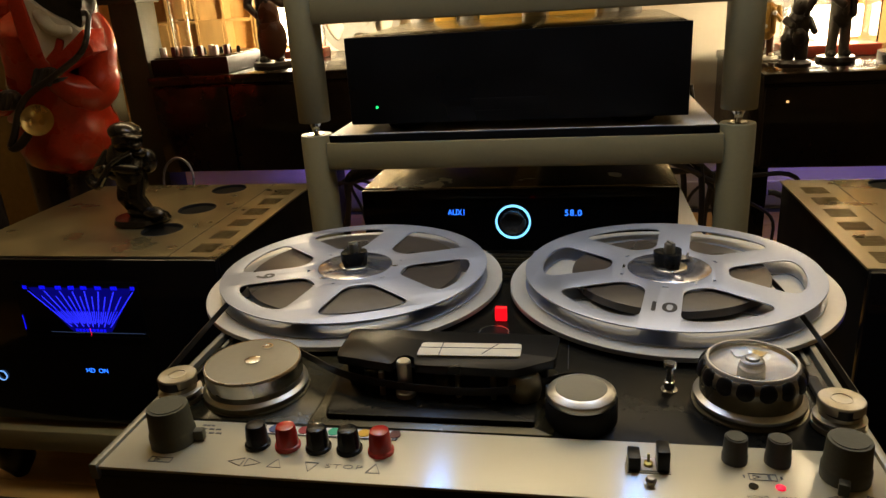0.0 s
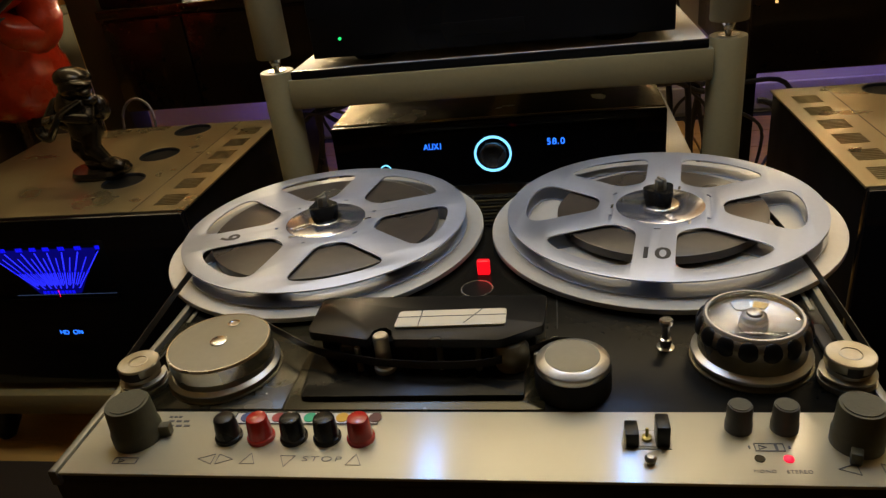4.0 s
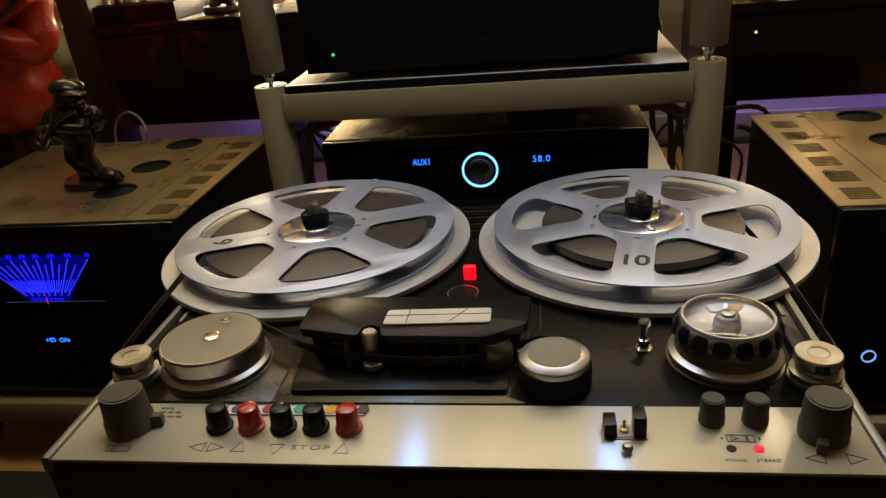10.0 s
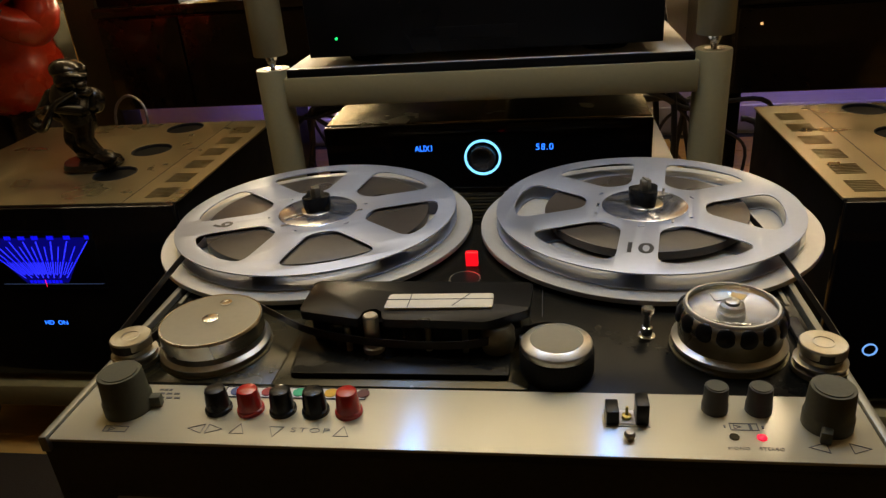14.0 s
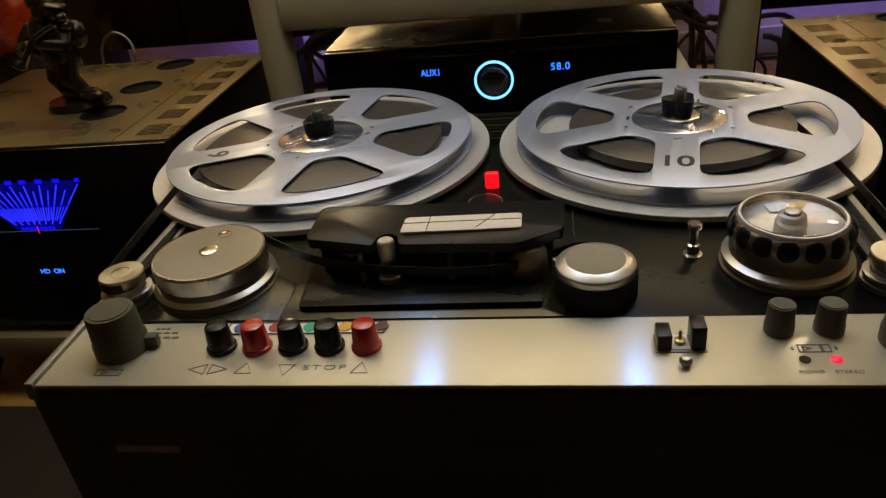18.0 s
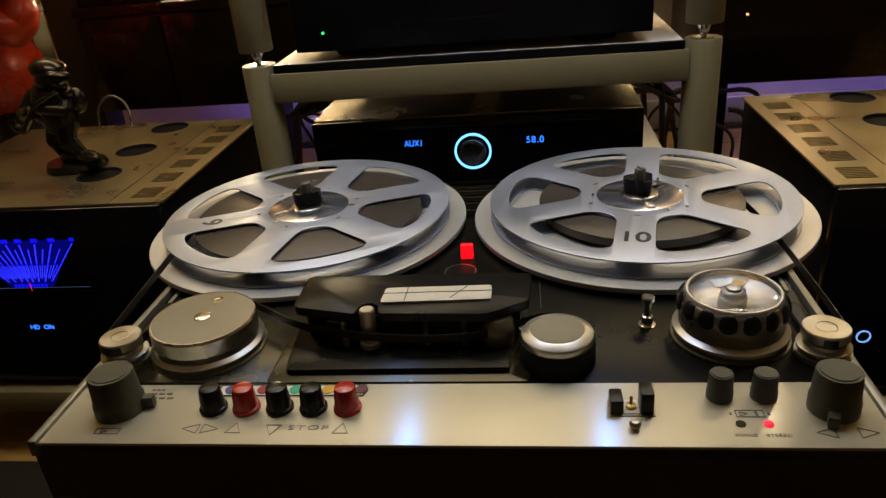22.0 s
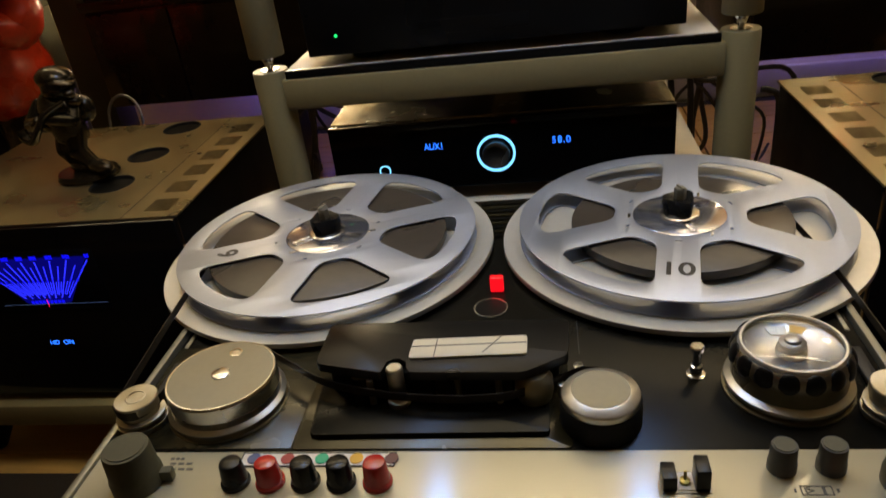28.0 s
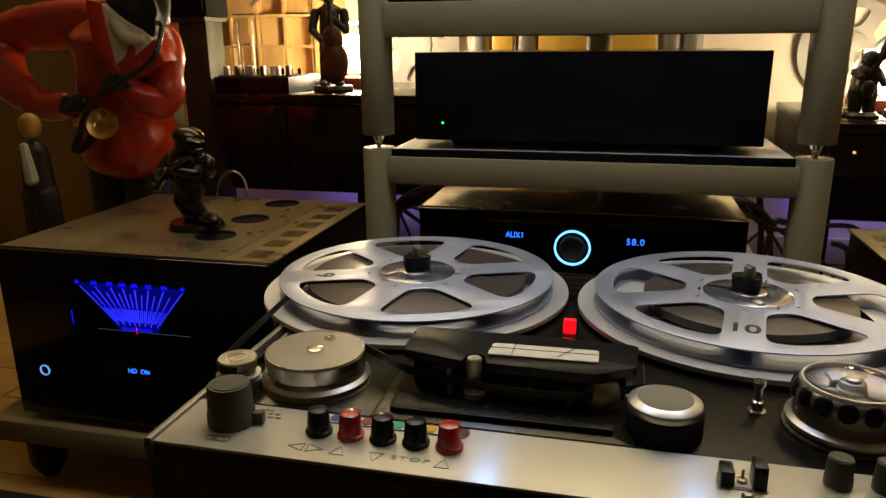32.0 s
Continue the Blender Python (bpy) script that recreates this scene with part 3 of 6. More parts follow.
def make_reel(x, y, turn, pack, number, label):
    reel = thing("tape_reel", (x, y, 0.757), label, "tape reel", "tape reels on the recorder")
    base = [circle(0.1356, 160), *[window(math.pi / 6 + k * math.pi / 3) for k in range(6)], circle(0.0385, 64)]
    slots = []
    for k in range(6):
        a = k * math.pi / 3
        slots.append([(0.0475 * math.cos(a) + dx * math.cos(a) - dy * math.sin(a), 0.0475 * math.sin(a) + dx * math.sin(a) + dy * math.cos(a))
                      for dx, dy in ((-0.0013, -0.003), (0.0013, -0.003), (0.0013, 0.003), (-0.0013, 0.003))] if k % 2 == 0
                     else circle(0.0018, 16, (0.0475 * math.cos(a), 0.0475 * math.sin(a))))
    m = pose(x, y, 0, 0, 0, turn)
    for name, z, holes in (("top_flange", 0.7705, base + slots), ("bottom_flange", 0.7574, base)):
        bm = flat_cut(holes, z, 0.0012, 0.0001, True)
        bm.transform(m)
        f = part(name, bm, ALU_REEL, reel, "brushed aluminium flange")
        if name == "top_flange":
            part("number", letters(number, 0.026, m @ pose(0.092, 0, 0.7718, 0, 0, 90), 0.0003, thin=0.018), INK, f, "black printed number")
            for a in (38, 158, 278):
                aa = radians(a)
                bm = box(B(), 0.0415 * math.cos(aa) - 0.004, 0.0415 * math.cos(aa) + 0.004, 0.0415 * math.sin(aa) - 0.0012, 0.0415 * math.sin(aa) + 0.0012, 0.7715, 0.7727, 0.0003)
                bm.transform(m)
                part("clip", bm, CHROME, f)
    part("tape_pack", spin([(0.040, 0.7610), (pack, 0.7610), (pack, 0.7682), (pack - 0.0005, 0.7685), (0.040, 0.7685)], x, y, 128), TAPE_EDGE, reel, "brown wound tape")
    part("hub", spin([(0.0385, 0.7588), (0.0540, 0.7588), (0.0540, 0.7703), (0.0385, 0.7703)], x, y, 64), ALU_REEL, reel)
    ad = part("hub_adapter", spin([(0.0383, 0.7590), (0.0383, 0.7720), (0.0376, 0.7724), (0.0150, 0.7724), (0.0146, 0.7718), (0.0, 0.7718)], x, y, 64), HUB_SILVER, reel, "polished hub adapter")
    for k in range(3):
        bm = box(B(), 0.0165, 0.0350, -0.0034, 0.0034, 0.7723, 0.7737, 0.0004)
        bm.transform(m @ pose(0, 0, 0, 0, 0, 20 + 120 * k))
        part("rib", bm, CLEAR, ad, "clear plastic rib")
    part("collar", spin([(0.0165, 0.7720), (0.0165, 0.7738), (0.0150, 0.7746), (0.0, 0.7746)], x, y, 40), CHROME, ad)
    lobes = lambda a, row: 1 + (0.17 * math.cos(3 * a) if row in (1, 2, 3) else 0.06 * math.cos(3 * a))
    bm = spin([(0.0110, 0.7745), (0.0118, 0.7765), (0.0128, 0.7860), (0.0126, 0.7885), (0.0085, 0.7880), (0.0060, 0.7872), (0.0, 0.7872)], 0, 0, 60, lobes)
    bm.transform(m @ pose(0, 0, 0, 0, 0, 32))
    kn = part("lock_knob", bm, BLACK_CAP, reel, "black three-lobed locking knob")
    bm = spin([(0.0052, 0.7870), (0.0050, 0.7962), (0.0042, 0.7970), (0.0030, 0.7966), (0.0, 0.7966)], 0, 0, 6)
    box(bm, -0.0048, 0.0048, -0.0010, 0.0010, 0.7950, 0.7982, 0.0004)
    bm.transform(m @ pose(0, 0, 0, 0, 0, 32))
    part("square_tip", bm, GREY_CAP, kn, "grey grooved tip")
    return reel


make_reel(-0.158, 0.312, 200, 0.1085, "9", "silver metal tape reel nearly full of brown tape, marked 9")
make_reel(0.153, 0.312, -100, 0.0905, "10", "silver metal tape reel half full of brown tape, marked 10")

# running tape
tape = thing("magnetic_tape", (0, 0.1, 0.7635), "thin brown recording tape threaded past rollers and heads", "tape")
part("tape_left", ribbon(B(), [(-0.2635, 0.305), (-0.2590, 0.214), (-0.2484, 0.096), (-0.2460, 0.080), (-0.2340, 0.0734), (-0.2252, 0.0780), (-0.2204, 0.092), (-0.2130, 0.130), (-0.1970, 0.147), (-0.1700, 0.1475), (-0.1440, 0.130), (-0.1060, 0.1045), (-0.0600, 0.0905)], 0.7622, 0.7684, 0.0006, 6), TAPE, tape)
part("tape_middle", ribbon(B(), [(-0.0600, 0.0905), (-0.0200, 0.0865), (0.0150, 0.0890), (0.0420, 0.1020), (0.0600, 0.1125), (0.0760, 0.1105)], 0.7622, 0.7684, 0.0006, 4), TAPE, tape)
part("tape_right", ribbon(B(), [(0.2375, 0.330), (0.2440, 0.280), (0.2490, 0.206), (0.2498, 0.0976), (0.2474, 0.0812), (0.2360, 0.0734), (0.2270, 0.0782), (0.2230, 0.0896)], 0.7622, 0.7684, 0.0006, 6), TAPE, tape)

# left tension roller
r = part("roller", spin([(0.0330, 0.7490), (0.0330, 0.7540), (0.0300, 0.7562), (0.0300, 0.7600), (0.0360, 0.7602), (0.0372, 0.7612), (0.0372, 0.7715), (0.0362, 0.7728), (0.0, 0.7728)], -0.180, 0.107, 72), STEEL, deck, "turned steel tape roller")
part("bevel_ring", spin([(0.0392, 0.7534), (0.0404, 0.7536), (0.0404, 0.7544), (0.0374, 0.7566), (0.0300, 0.7566), (0.0300, 0.7534)], -0.180, 0.107, 72, hollow=True), RING_STEEL, r, "bright bevelled ring")
part("rim", spin([(0.0356, 0.7725), (0.0356, 0.7734), (0.0366, 0.7734), (0.0371, 0.7726)], -0.180, 0.107, 72, hollow=True), CHROME, r)
part("disc", spin([(0.0355, 0.7727), (0.0355, 0.7733), (0.0, 0.7733)], -0.180, 0.107, 72), GREY_CAP, r, "matt grey disc")
part("centre_cap", spin([(0.0062, 0.7732), (0.0062, 0.7740), (0.0052, 0.7744), (0.0, 0.7744)], -0.180, 0.107, 32), CHROME, r)
part("screw_cup", spin([(0.0045, 0.7732), (0.0045, 0.7738), (0.0034, 0.7739), (0.0030, 0.7734), (0.0, 0.7734)], -0.1775, 0.130, 28), CHROME, r)
part("base_ring", spin([(0.0412, 0.7486), (0.0412, 0.7496), (0.0398, 0.7500), (0.0398, 0.7536), (0.0, 0.7536)], -0.180, 0.107, 64), DARK_DRUM, r)

# right timer roller with clear dome
r = part("roller", spin([(0.0385, 0.7486), (0.0385, 0.7496), (0.0364, 0.7500), (0.0364, 0.7546), (0.0315, 0.7552), (0.0315, 0.7660), (0.0, 0.7660)], 0.186, 0.115, 72), DARK_DRUM, deck, "dark turned roller with clear cover")
part("bright_ring", spin([(0.0350, 0.7525), (0.0374, 0.7526), (0.0376, 0.7548), (0.0374, 0.7553), (0.0338, 0.7571), (0.0332, 0.7574), (0.0, 0.7574)], 0.186, 0.115, 72), RING_STEEL, r, "bright bevelled ring")
part("drum", spin([(0.0310, 0.7560), (0.0330, 0.7566), (0.0336, 0.7580), (0.0338, 0.7695), (0.0325, 0.7700), (0.0, 0.7700)], 0.186, 0.115, 72), DARK_DRUM, r, "dark polished metal drum")
part("scalloped_grip", spin([(0.0330, 0.7688), (0.0341, 0.7692), (0.0345, 0.7715), (0.0343, 0.7752), (0.0328, 0.7788), (0.0306, 0.7802), (0.0295, 0.7790), (0.0295, 0.7702)], 0.186, 0.115, 144,
                            lambda a, row: 1 + (0.012 * abs(math.cos(7.5 * a)) ** 6 if row in (1, 2, 3) else 0), True), GRIP_RIM, r, "dark metal grip rim")
for k in range(15):
    bm = blob(B(), (0.0330, 0, 0.7746), (0.0025, 0.0065, 0.0066), 0, 16, (0, -18, 0))
    bm.transform(pose(0.186, 0.115, 0, 0, 0, 360 * (k + 0.5) / 15))
    part("grip_scallop", bm, BLACK_SATIN, r, "black scallop")
part("bezel", spin([(0.0312, 0.7788), (0.0312, 0.7802), (0.0300, 0.7822), (0.0286, 0.7822), (0.0281, 0.7795), (0.0290, 0.7786)], 0.186, 0.115, 72, hollow=True), ALU_PLATTER, r, "bright bezel ring")
part("inner_plate", spin([(0.0282, 0.7700), (0.0282, 0.7750), (0.0260, 0.7735), (0.0, 0.7738)], 0.186, 0.115, 64), DIAL, r, "silver inner dial")
dome = part("clear_cover", spin([(0.0280, 0.7796), (0.0280, 0.7812), (0.0260, 0.7818), (0.0, 0.7821)], 0.186, 0.115, 64), CLEAR, r, "clear acrylic cover")
dome.visible_shadow = False
part("hub_nut", spin([(0.0086, 0.7738), (0.0086, 0.7768), (0.0078, 0.7778), (0.0078, 0.7810), (0.0062, 0.7820), (0.0048, 0.7823), (0.0048, 0.7842), (0.0038, 0.7848), (0.0, 0.7848)], 0.186, 0.115, 32), DIAL, r)
part("pointer", box(B(), 0.1955, 0.2035, 0.1062, 0.1069, 0.7739, 0.7742), INK, r)
# reflections of the wall and figures in the cover, laid in as coloured flakes
part("paper_tab", prism(B(), [(0.179, 0.130), (0.188, 0.130), (0.189, 0.1395), (0.177, 0.1385)], 0.7740, 0.7744), IVORY, r, "pale reflection in the cover")
part("orange_tab", prism(B(), [(0.1895, 0.1325), (0.1960, 0.130), (0.2005, 0.1355), (0.1915, 0.1395)], 0.7740, 0.7744), FIG_YELLOW, r, "orange reflection in the cover")

# guide rollers at the corners
for x, y in ((-0.234, 0.088), (0.236, 0.088)):
    g = part("guide_roller", spin([(0.0165, 0.7490), (0.0168, 0.7530), (0.0130, 0.7536), (0.0130, 0.7552), (0.0160, 0.7556), (0.0163, 0.7575), (0.0128, 0.7585), (0.0128, 0.7630), (0.0142, 0.7634), (0.0144, 0.7640), (0.0144, 0.7692), (0.0138, 0.7700), (0.0, 0.7700)], x, y, 56), GUIDE_STEEL, deck, "satin steel guide roller")
    part("cap_ring", spin([(0.0068, 0.7699), (0.0068, 0.7702), (0.0058, 0.7704), (0.0056, 0.7696), (0.0, 0.7696)], x, y, 32), GUIDE_STEEL, g)
    part("arm", box(B(), x - 0.004, x + 0.004, y, y + 0.060, 0.7486, 0.7525, 0.001), CABLE, g)

# head block
part("head_base", prism(B(), rounded([(-0.111, 0.069), (0.039, 0.070), (0.039, 0.126), (-0.116, 0.126)], 0.003), 0.7484, 0.7535, 0.0008), DECK_BLACK, deck, "black head base plate")
part("base_step", prism(B(), rounded([(-0.122, 0.0605), (0.052, 0.0605), (0.052, 0.150), (-0.122, 0.150)], 0.003), 0.7482, 0.7496, 0.0004), DECK_STEEL, deck)
part("head_body", prism(B(), rounded([(-0.106, 0.112), (-0.060, 0.103), (0.022, 0.101), (0.046, 0.115), (0.046, 0.146), (-0.106, 0.148)], 0.003), 0.7530, 0.7740), BLACK_SATIN, deck)
cover = part("head_cover", prism(B(), rounded([(-0.112, 0.107, 0.004), (-0.066, 0.096, 0.003), (-0.0635, 0.110, 0.003), (-0.0520, 0.110, 0.003), (-0.0490, 0.096, 0.003), (0.024, 0.0935, 0.004), (0.052, 0.110, 0.003), (0.054, 0.149, 0.003), (-0.112, 0.152, 0.004)], 0.003), 0.7735, 0.7800, 0.0014), BLACK_SATIN, deck, "black bevelled head cover")
plate = part("cover_label", prism(B(), rounded([(-0.0500, 0.1085), (0.0265, 0.1105), (0.0265, 0.1300), (-0.0490, 0.1285)], 0.0025), 0.7800, 0.7816, 0.0004), IVORY, cover, "ivory label plate with ruled lines")
bm = B()
prism(bm, [(-0.0495, 0.1202), (0.0262, 0.1218), (0.0262, 0.1223), (-0.0495, 0.1207)], 0.7816, 0.7819)
prism(bm, [(-0.0335, 0.1095), (-0.0330, 0.1095), (-0.0325, 0.1285), (-0.0330, 0.1285)], 0.7816, 0.7819)
prism(bm, [(-0.0020, 0.1125), (-0.0014, 0.1125), (0.0096, 0.1290), (0.0090, 0.1290)], 0.7816, 0.7819)
part("ruled_line", bm, INK, plate)
for x in (-0.082, -0.030, 0.012):
    part("tape_head", spin([(0.0090, 0.7535), (0.0090, 0.7720), (0.0075, 0.7730), (0.0, 0.7730)], x, 0.108, 28), DECK_STEEL, deck, "dark metal tape head")
part("roller_post", spin([(0.0075, 0.7535), (0.0075, 0.7570), (0.0055, 0.7575), (0.0055, 0.7810), (0.0045, 0.7822), (0.0, 0.7822)], -0.0575, 0.0985, 28), GUIDE_STEEL, deck, "small grey steel post")
part("guide_ball", spin([(0.0110, 0.7535), (0.0125, 0.7600), (0.0120, 0.7680), (0.0090, 0.7725), (0.0, 0.7730)], 0.030, 0.103, 32), DARK_DRUM, deck, "rounded dark steel guide")
part("brass_pin", spin([(0.0028, 0.7535), (0.0028, 0.7640), (0.0, 0.7645)], 0.0475, 0.1010, 16), STEEL, deck)
for x, y in ((-0.018, 0.099), (-0.075, 0.098), (0.008, 0.0975)):
    part("tape_pin", spin([(0.0022, 0.7535), (0.0022, 0.7725), (0.0, 0.7728)], x, y, 12), DARK_DRUM, deck)
for x, y in ((-0.036, 0.184), (0.059, 0.137)):
    part("hex_socket", spin([(0.0038, 0.7484), (0.0038, 0.7505), (0.0026, 0.7506), (0.0024, 0.7492), (0.0, 0.7492)], x, y, 6), CHROME, deck)

# pinch roller
pr = part("pinch_roller", spin([(0.0240, 0.7484), (0.0246, 0.7500), (0.0246, 0.7640), (0.0238, 0.7655), (0.0, 0.7655)], 0.070, 0.085, 64), RUBBER, deck, "black rubber pinch roller")
part("cap", spin([(0.0234, 0.7654), (0.0236, 0.7657), (0.0236, 0.7696), (0.0233, 0.7702), (0.0231, 0.7704), (0.0182, 0.7725), (0.0176, 0.7728), (0.0, 0.7728)], 0.070, 0.085, 64), RING_STEEL, pr, "bright bevelled cap")
part("disc", spin([(0.0176, 0.7727), (0.0173, 0.7732), (0.0, 0.7732)], 0.070, 0.085, 64), GREY_CAP, pr, "grey satin disc")

# small guide stud, lamp and stop mark
st = part("guide_stud", spin([(0.0060, 0.7484), (0.0060, 0.7494), (0.0040, 0.7497), (0.0038, 0.7560), (0.0026, 0.7566), (0.0026, 0.7672), (0.0044, 0.7680), (0.0046, 0.7706), (0.0038, 0.7716), (0.0, 0.7716)], 0.1335, 0.127, 28), CHROME, deck, "chrome guide stud")
part("red_lamp", box(B(), -0.0060, 0.0048, 0.2355, 0.2415, 0.7484, 0.7618, 0.0012), RED_LAMP, deck, "glowing red lamp button")
bm = B()
lathe(bm, [(0.0124, 0.7484), (0.0133, 0.7484), (0.0133, 0.7494), (0.0124, 0.7494)], (-0.0045, 0.2125, 0), 48, hollow=True)
part("index_ring", bm, CHROME, deck)
part("index_disc", spin([(0.0126, 0.7484), (0.0126, 0.7492), (0.0, 0.7492)], -0.0045, 0.2125, 40), BLACK_SATIN, deck)
for x in (-0.105, 0.06):
    part("plate_seam", box(B(), x, x + 0.0006, 0.152, 0.30, 0.7484, 0.7488), INK, deck)


def knob(x, y, r0, h, material, label, pointer=None):
    k = part("knob", spin([(r0 * 1.02, Z), (r0 * 1.02, Z + h * 0.3), (r0 * 0.99, Z + h * 0.33), (r0 * 0.96, Z + h * 0.37), (r0 * 0.90, Z + h * 0.96), (r0 * 0.87, Z + h), (0.0, Z + h)], x, y, 48,
                          lambda a, row: 1 + (0.012 * math.cos(24 * a) if row in (3, 4) else 0)), material, deck, label)
    part("knob_disc", spin([(r0 * 0.74, Z + h - 0.0002), (r0 * 0.74, Z + h + 0.0006), (0, Z + h + 0.0006)], x, y, 40), OLIVE, k)
    if pointer is not None:
        bm = box(B(), r0 * 0.8, r0 * 1.45, -0.0030, 0.0030, Z, Z + h * 0.30, 0.001)
        bm.transform(pose(x, y, 0, 0, 0, pointer))
        part("pointer", bm, material, k)
    return k


knob(-0.2095, 0.033, 0.0154, 0.028, OLIVE, "olive grey rotary selector", 8)
knob(0.2228, 0.033, 0.0136, 0.026, OLIVE, "olive grey rotary selector", -110)
knob(0.1630, 0.044, 0.0075, 0.017, KNOB_DARK, "small dark rotary knob")
knob(0.1880, 0.044, 0.0075, 0.017, KNOB_DARK, "small dark rotary knob")

strip = part("marker_strip", box(B(), -0.150, -0.0530, 0.0455, 0.0560, Z, Z + 0.0006), WHITE_STRIP, deck, "white marker strip")
bar = bar_loop(B(), [(-0.150, 0.0455), (-0.0530, 0.0455), (-0.0530, 0.0560), (-0.150, 0.0560)], 0.0006, Z + 0.0004, Z + 0.0009)
part("strip_border", bar, INK, strip)
for k, (m, d) in enumerate(((BLACK_CAP, DOT_BLUE), (RED_CAP, DOT_RED), (BLACK_CAP, DOT_GREEN), (BLACK_CAP, DOT_YELLOW), (RED_CAP, DOT_DARK))):
    x = -0.147 + 0.0217 * k
    part("push_button", spin([(0.0088, Z), (0.0089, Z + 0.0016), (0.0086, Z + 0.0024), (0.0077, Z + 0.0030), (0.0072, Z + 0.0110), (0.0069, Z + 0.0118), (0.0068, Z + 0.0150), (0.0062, Z + 0.0163), (0.0044, Z + 0.0170), (0.0, Z + 0.0171)], x, 0.033, 40,
                              lambda a, row: 1 - (0.06 * max(0, -math.sin(a)) ** 3 if row > 3 else 0)), m, deck, "red push button" if m is RED_CAP else "black push button")
    part("colour_dot", spin([(0.0042, Z + 0.0006), (0.0042, Z + 0.0012), (0, Z + 0.0012)], x + 0.0050, 0.0512, 24), d, deck)

# printed marks
PZ0, PZ1 = Z + 0.0001, Z + 0.0004


def mark(name, bm, label=""):
    return part(name, bm, PRINT, deck, label)


tri = lambda x, y, s, a: [(x + s * math.cos(radians(a + d)), y + s * 0.9 * math.sin(radians(a + d))) for d in (0, 130, 230)]
for x, a in ((-0.1535, 180), (-0.1430, 0), (-0.1265, 90), (-0.1025, -90), (-0.0600, 90)):
    mark("printed_arrow", bar_loop(B(), tri(x, 0.0135, 0.0061, a), 0.00032, PZ0, PZ1))
mark("printed_word", letters("STOP", 0.0074, pose(-0.0805, 0.0145, PZ0 + 0.0001) @ Matrix.Diagonal((1.25, 0.80, 1, 1)), 0.0002, space=1.22, thin=-0.016), "printed word STOP")
mark("printed_word", letters("MONO", 0.0034, pose(0.1695, 0.0095, PZ0 + 0.0001), 0.0002, space=1.2, thin=-0.014), "printed word MONO")
mark("printed_word", letters("STEREO", 0.0036, pose(0.187, 0.0095, PZ0 + 0.0001), 0.0002, space=1.1, thin=-0.014), "printed word STEREO")
for x, y, w in ((-0.1975, 0.0512, 0.010), (-0.1960, 0.0470, 0.016), (-0.1945, 0.0425, 0.017), (-0.2330, 0.0400, 0.005)):
    for j in range(3):
        mark("printed_bar", box(B(), x + w * j / 3, x + w * (j + 0.7) / 3, y, y + 0.0016, PZ0, PZ1))
bm = bar_loop(B(), [(-0.2150, 0.0085), (-0.1995, 0.0085), (-0.1995, 0.0135), (-0.2150, 0.0135)], 0.0004, PZ0, PZ1)
bar_loop(bm, tri(-0.2100, 0.0110, 0.0022, 0), 0.0004, PZ0, PZ1)
mark("printed_frame", bm)
bm = bar_loop(B(), [(0.1685, 0.0252), (0.1838, 0.0252), (0.1838, 0.0310), (0.1685, 0.0310)], 0.0005, PZ0, PZ1)
bar_loop(bm, tri(0.1722, 0.0280, 0.0024, 0), 0.0004, PZ0, PZ1)
box(bm, 0.1790, 0.1805, 0.0255, 0.0310, PZ0, PZ1)
box(bm, 0.1650, 0.1660, 0.0270, 0.0292, PZ0, PZ1)
box(bm, 0.1860, 0.1872, 0.0270, 0.0292, PZ0, PZ1)
mark("printed_frame", bm)
for x, a in ((0.2130, 180), (0.2330, 0)):
    mark("printed_arrow", bar_loop(B(), tri(x, 0.0120, 0.0060, a), 0.0004, PZ0, PZ1))
part("lamp_hole", spin([(0.0028, Z), (0.0028, Z + 0.0006), (0, Z + 0.0006)], 0.169, 0.0190, 24), BLACK_GLOSS, deck)
part("indicator_led", spin([(0.0028, Z), (0.0028, Z + 0.0007), (0.0016, Z + 0.0014), (0, Z + 0.0016)], 0.184, 0.0190, 24), RED_LED, deck, "glowing pink-red indicator")
for x, h in ((0.1018, 0.0100), (0.1190, 0.0150)):
    part("rocker", box(B(), x - 0.0038, x + 0.0038, 0.0265, 0.0395, Z, Z + h, 0.0010), BLACK_CAP, deck, "black rocker switch")
part("rocker_plate", box(B(), 0.0975, 0.1235, 0.0256, 0.0408, Z, Z + 0.0005), GREY_CAP, deck)
part("bright_inset", box(B(), 0.1062, 0.1150, 0.0276, 0.0400, Z + 0.0004, Z + 0.0010), WHITE_STRIP, deck)
part("brass_peg", spin([(0.0028, Z + 0.001), (0.0028, Z + 0.003), (0.0009, Z + 0.0036), (0.0009, Z + 0.009), (0, Z + 0.0095)], 0.1105, 0.0330, 20), BRASS, deck, "small brass peg")
part("ball_lever", spin([(0.0022, Z), (0.0022, Z + 0.001), (0.0016, Z + 0.0012), (0.0030, Z + 0.0022), (0.0034, Z + 0.0038), (0.0022, Z + 0.0055), (0, Z + 0.0059)], 0.1105, 0.0148, 24), GUIDE_STEEL, deck, "small ball lever")


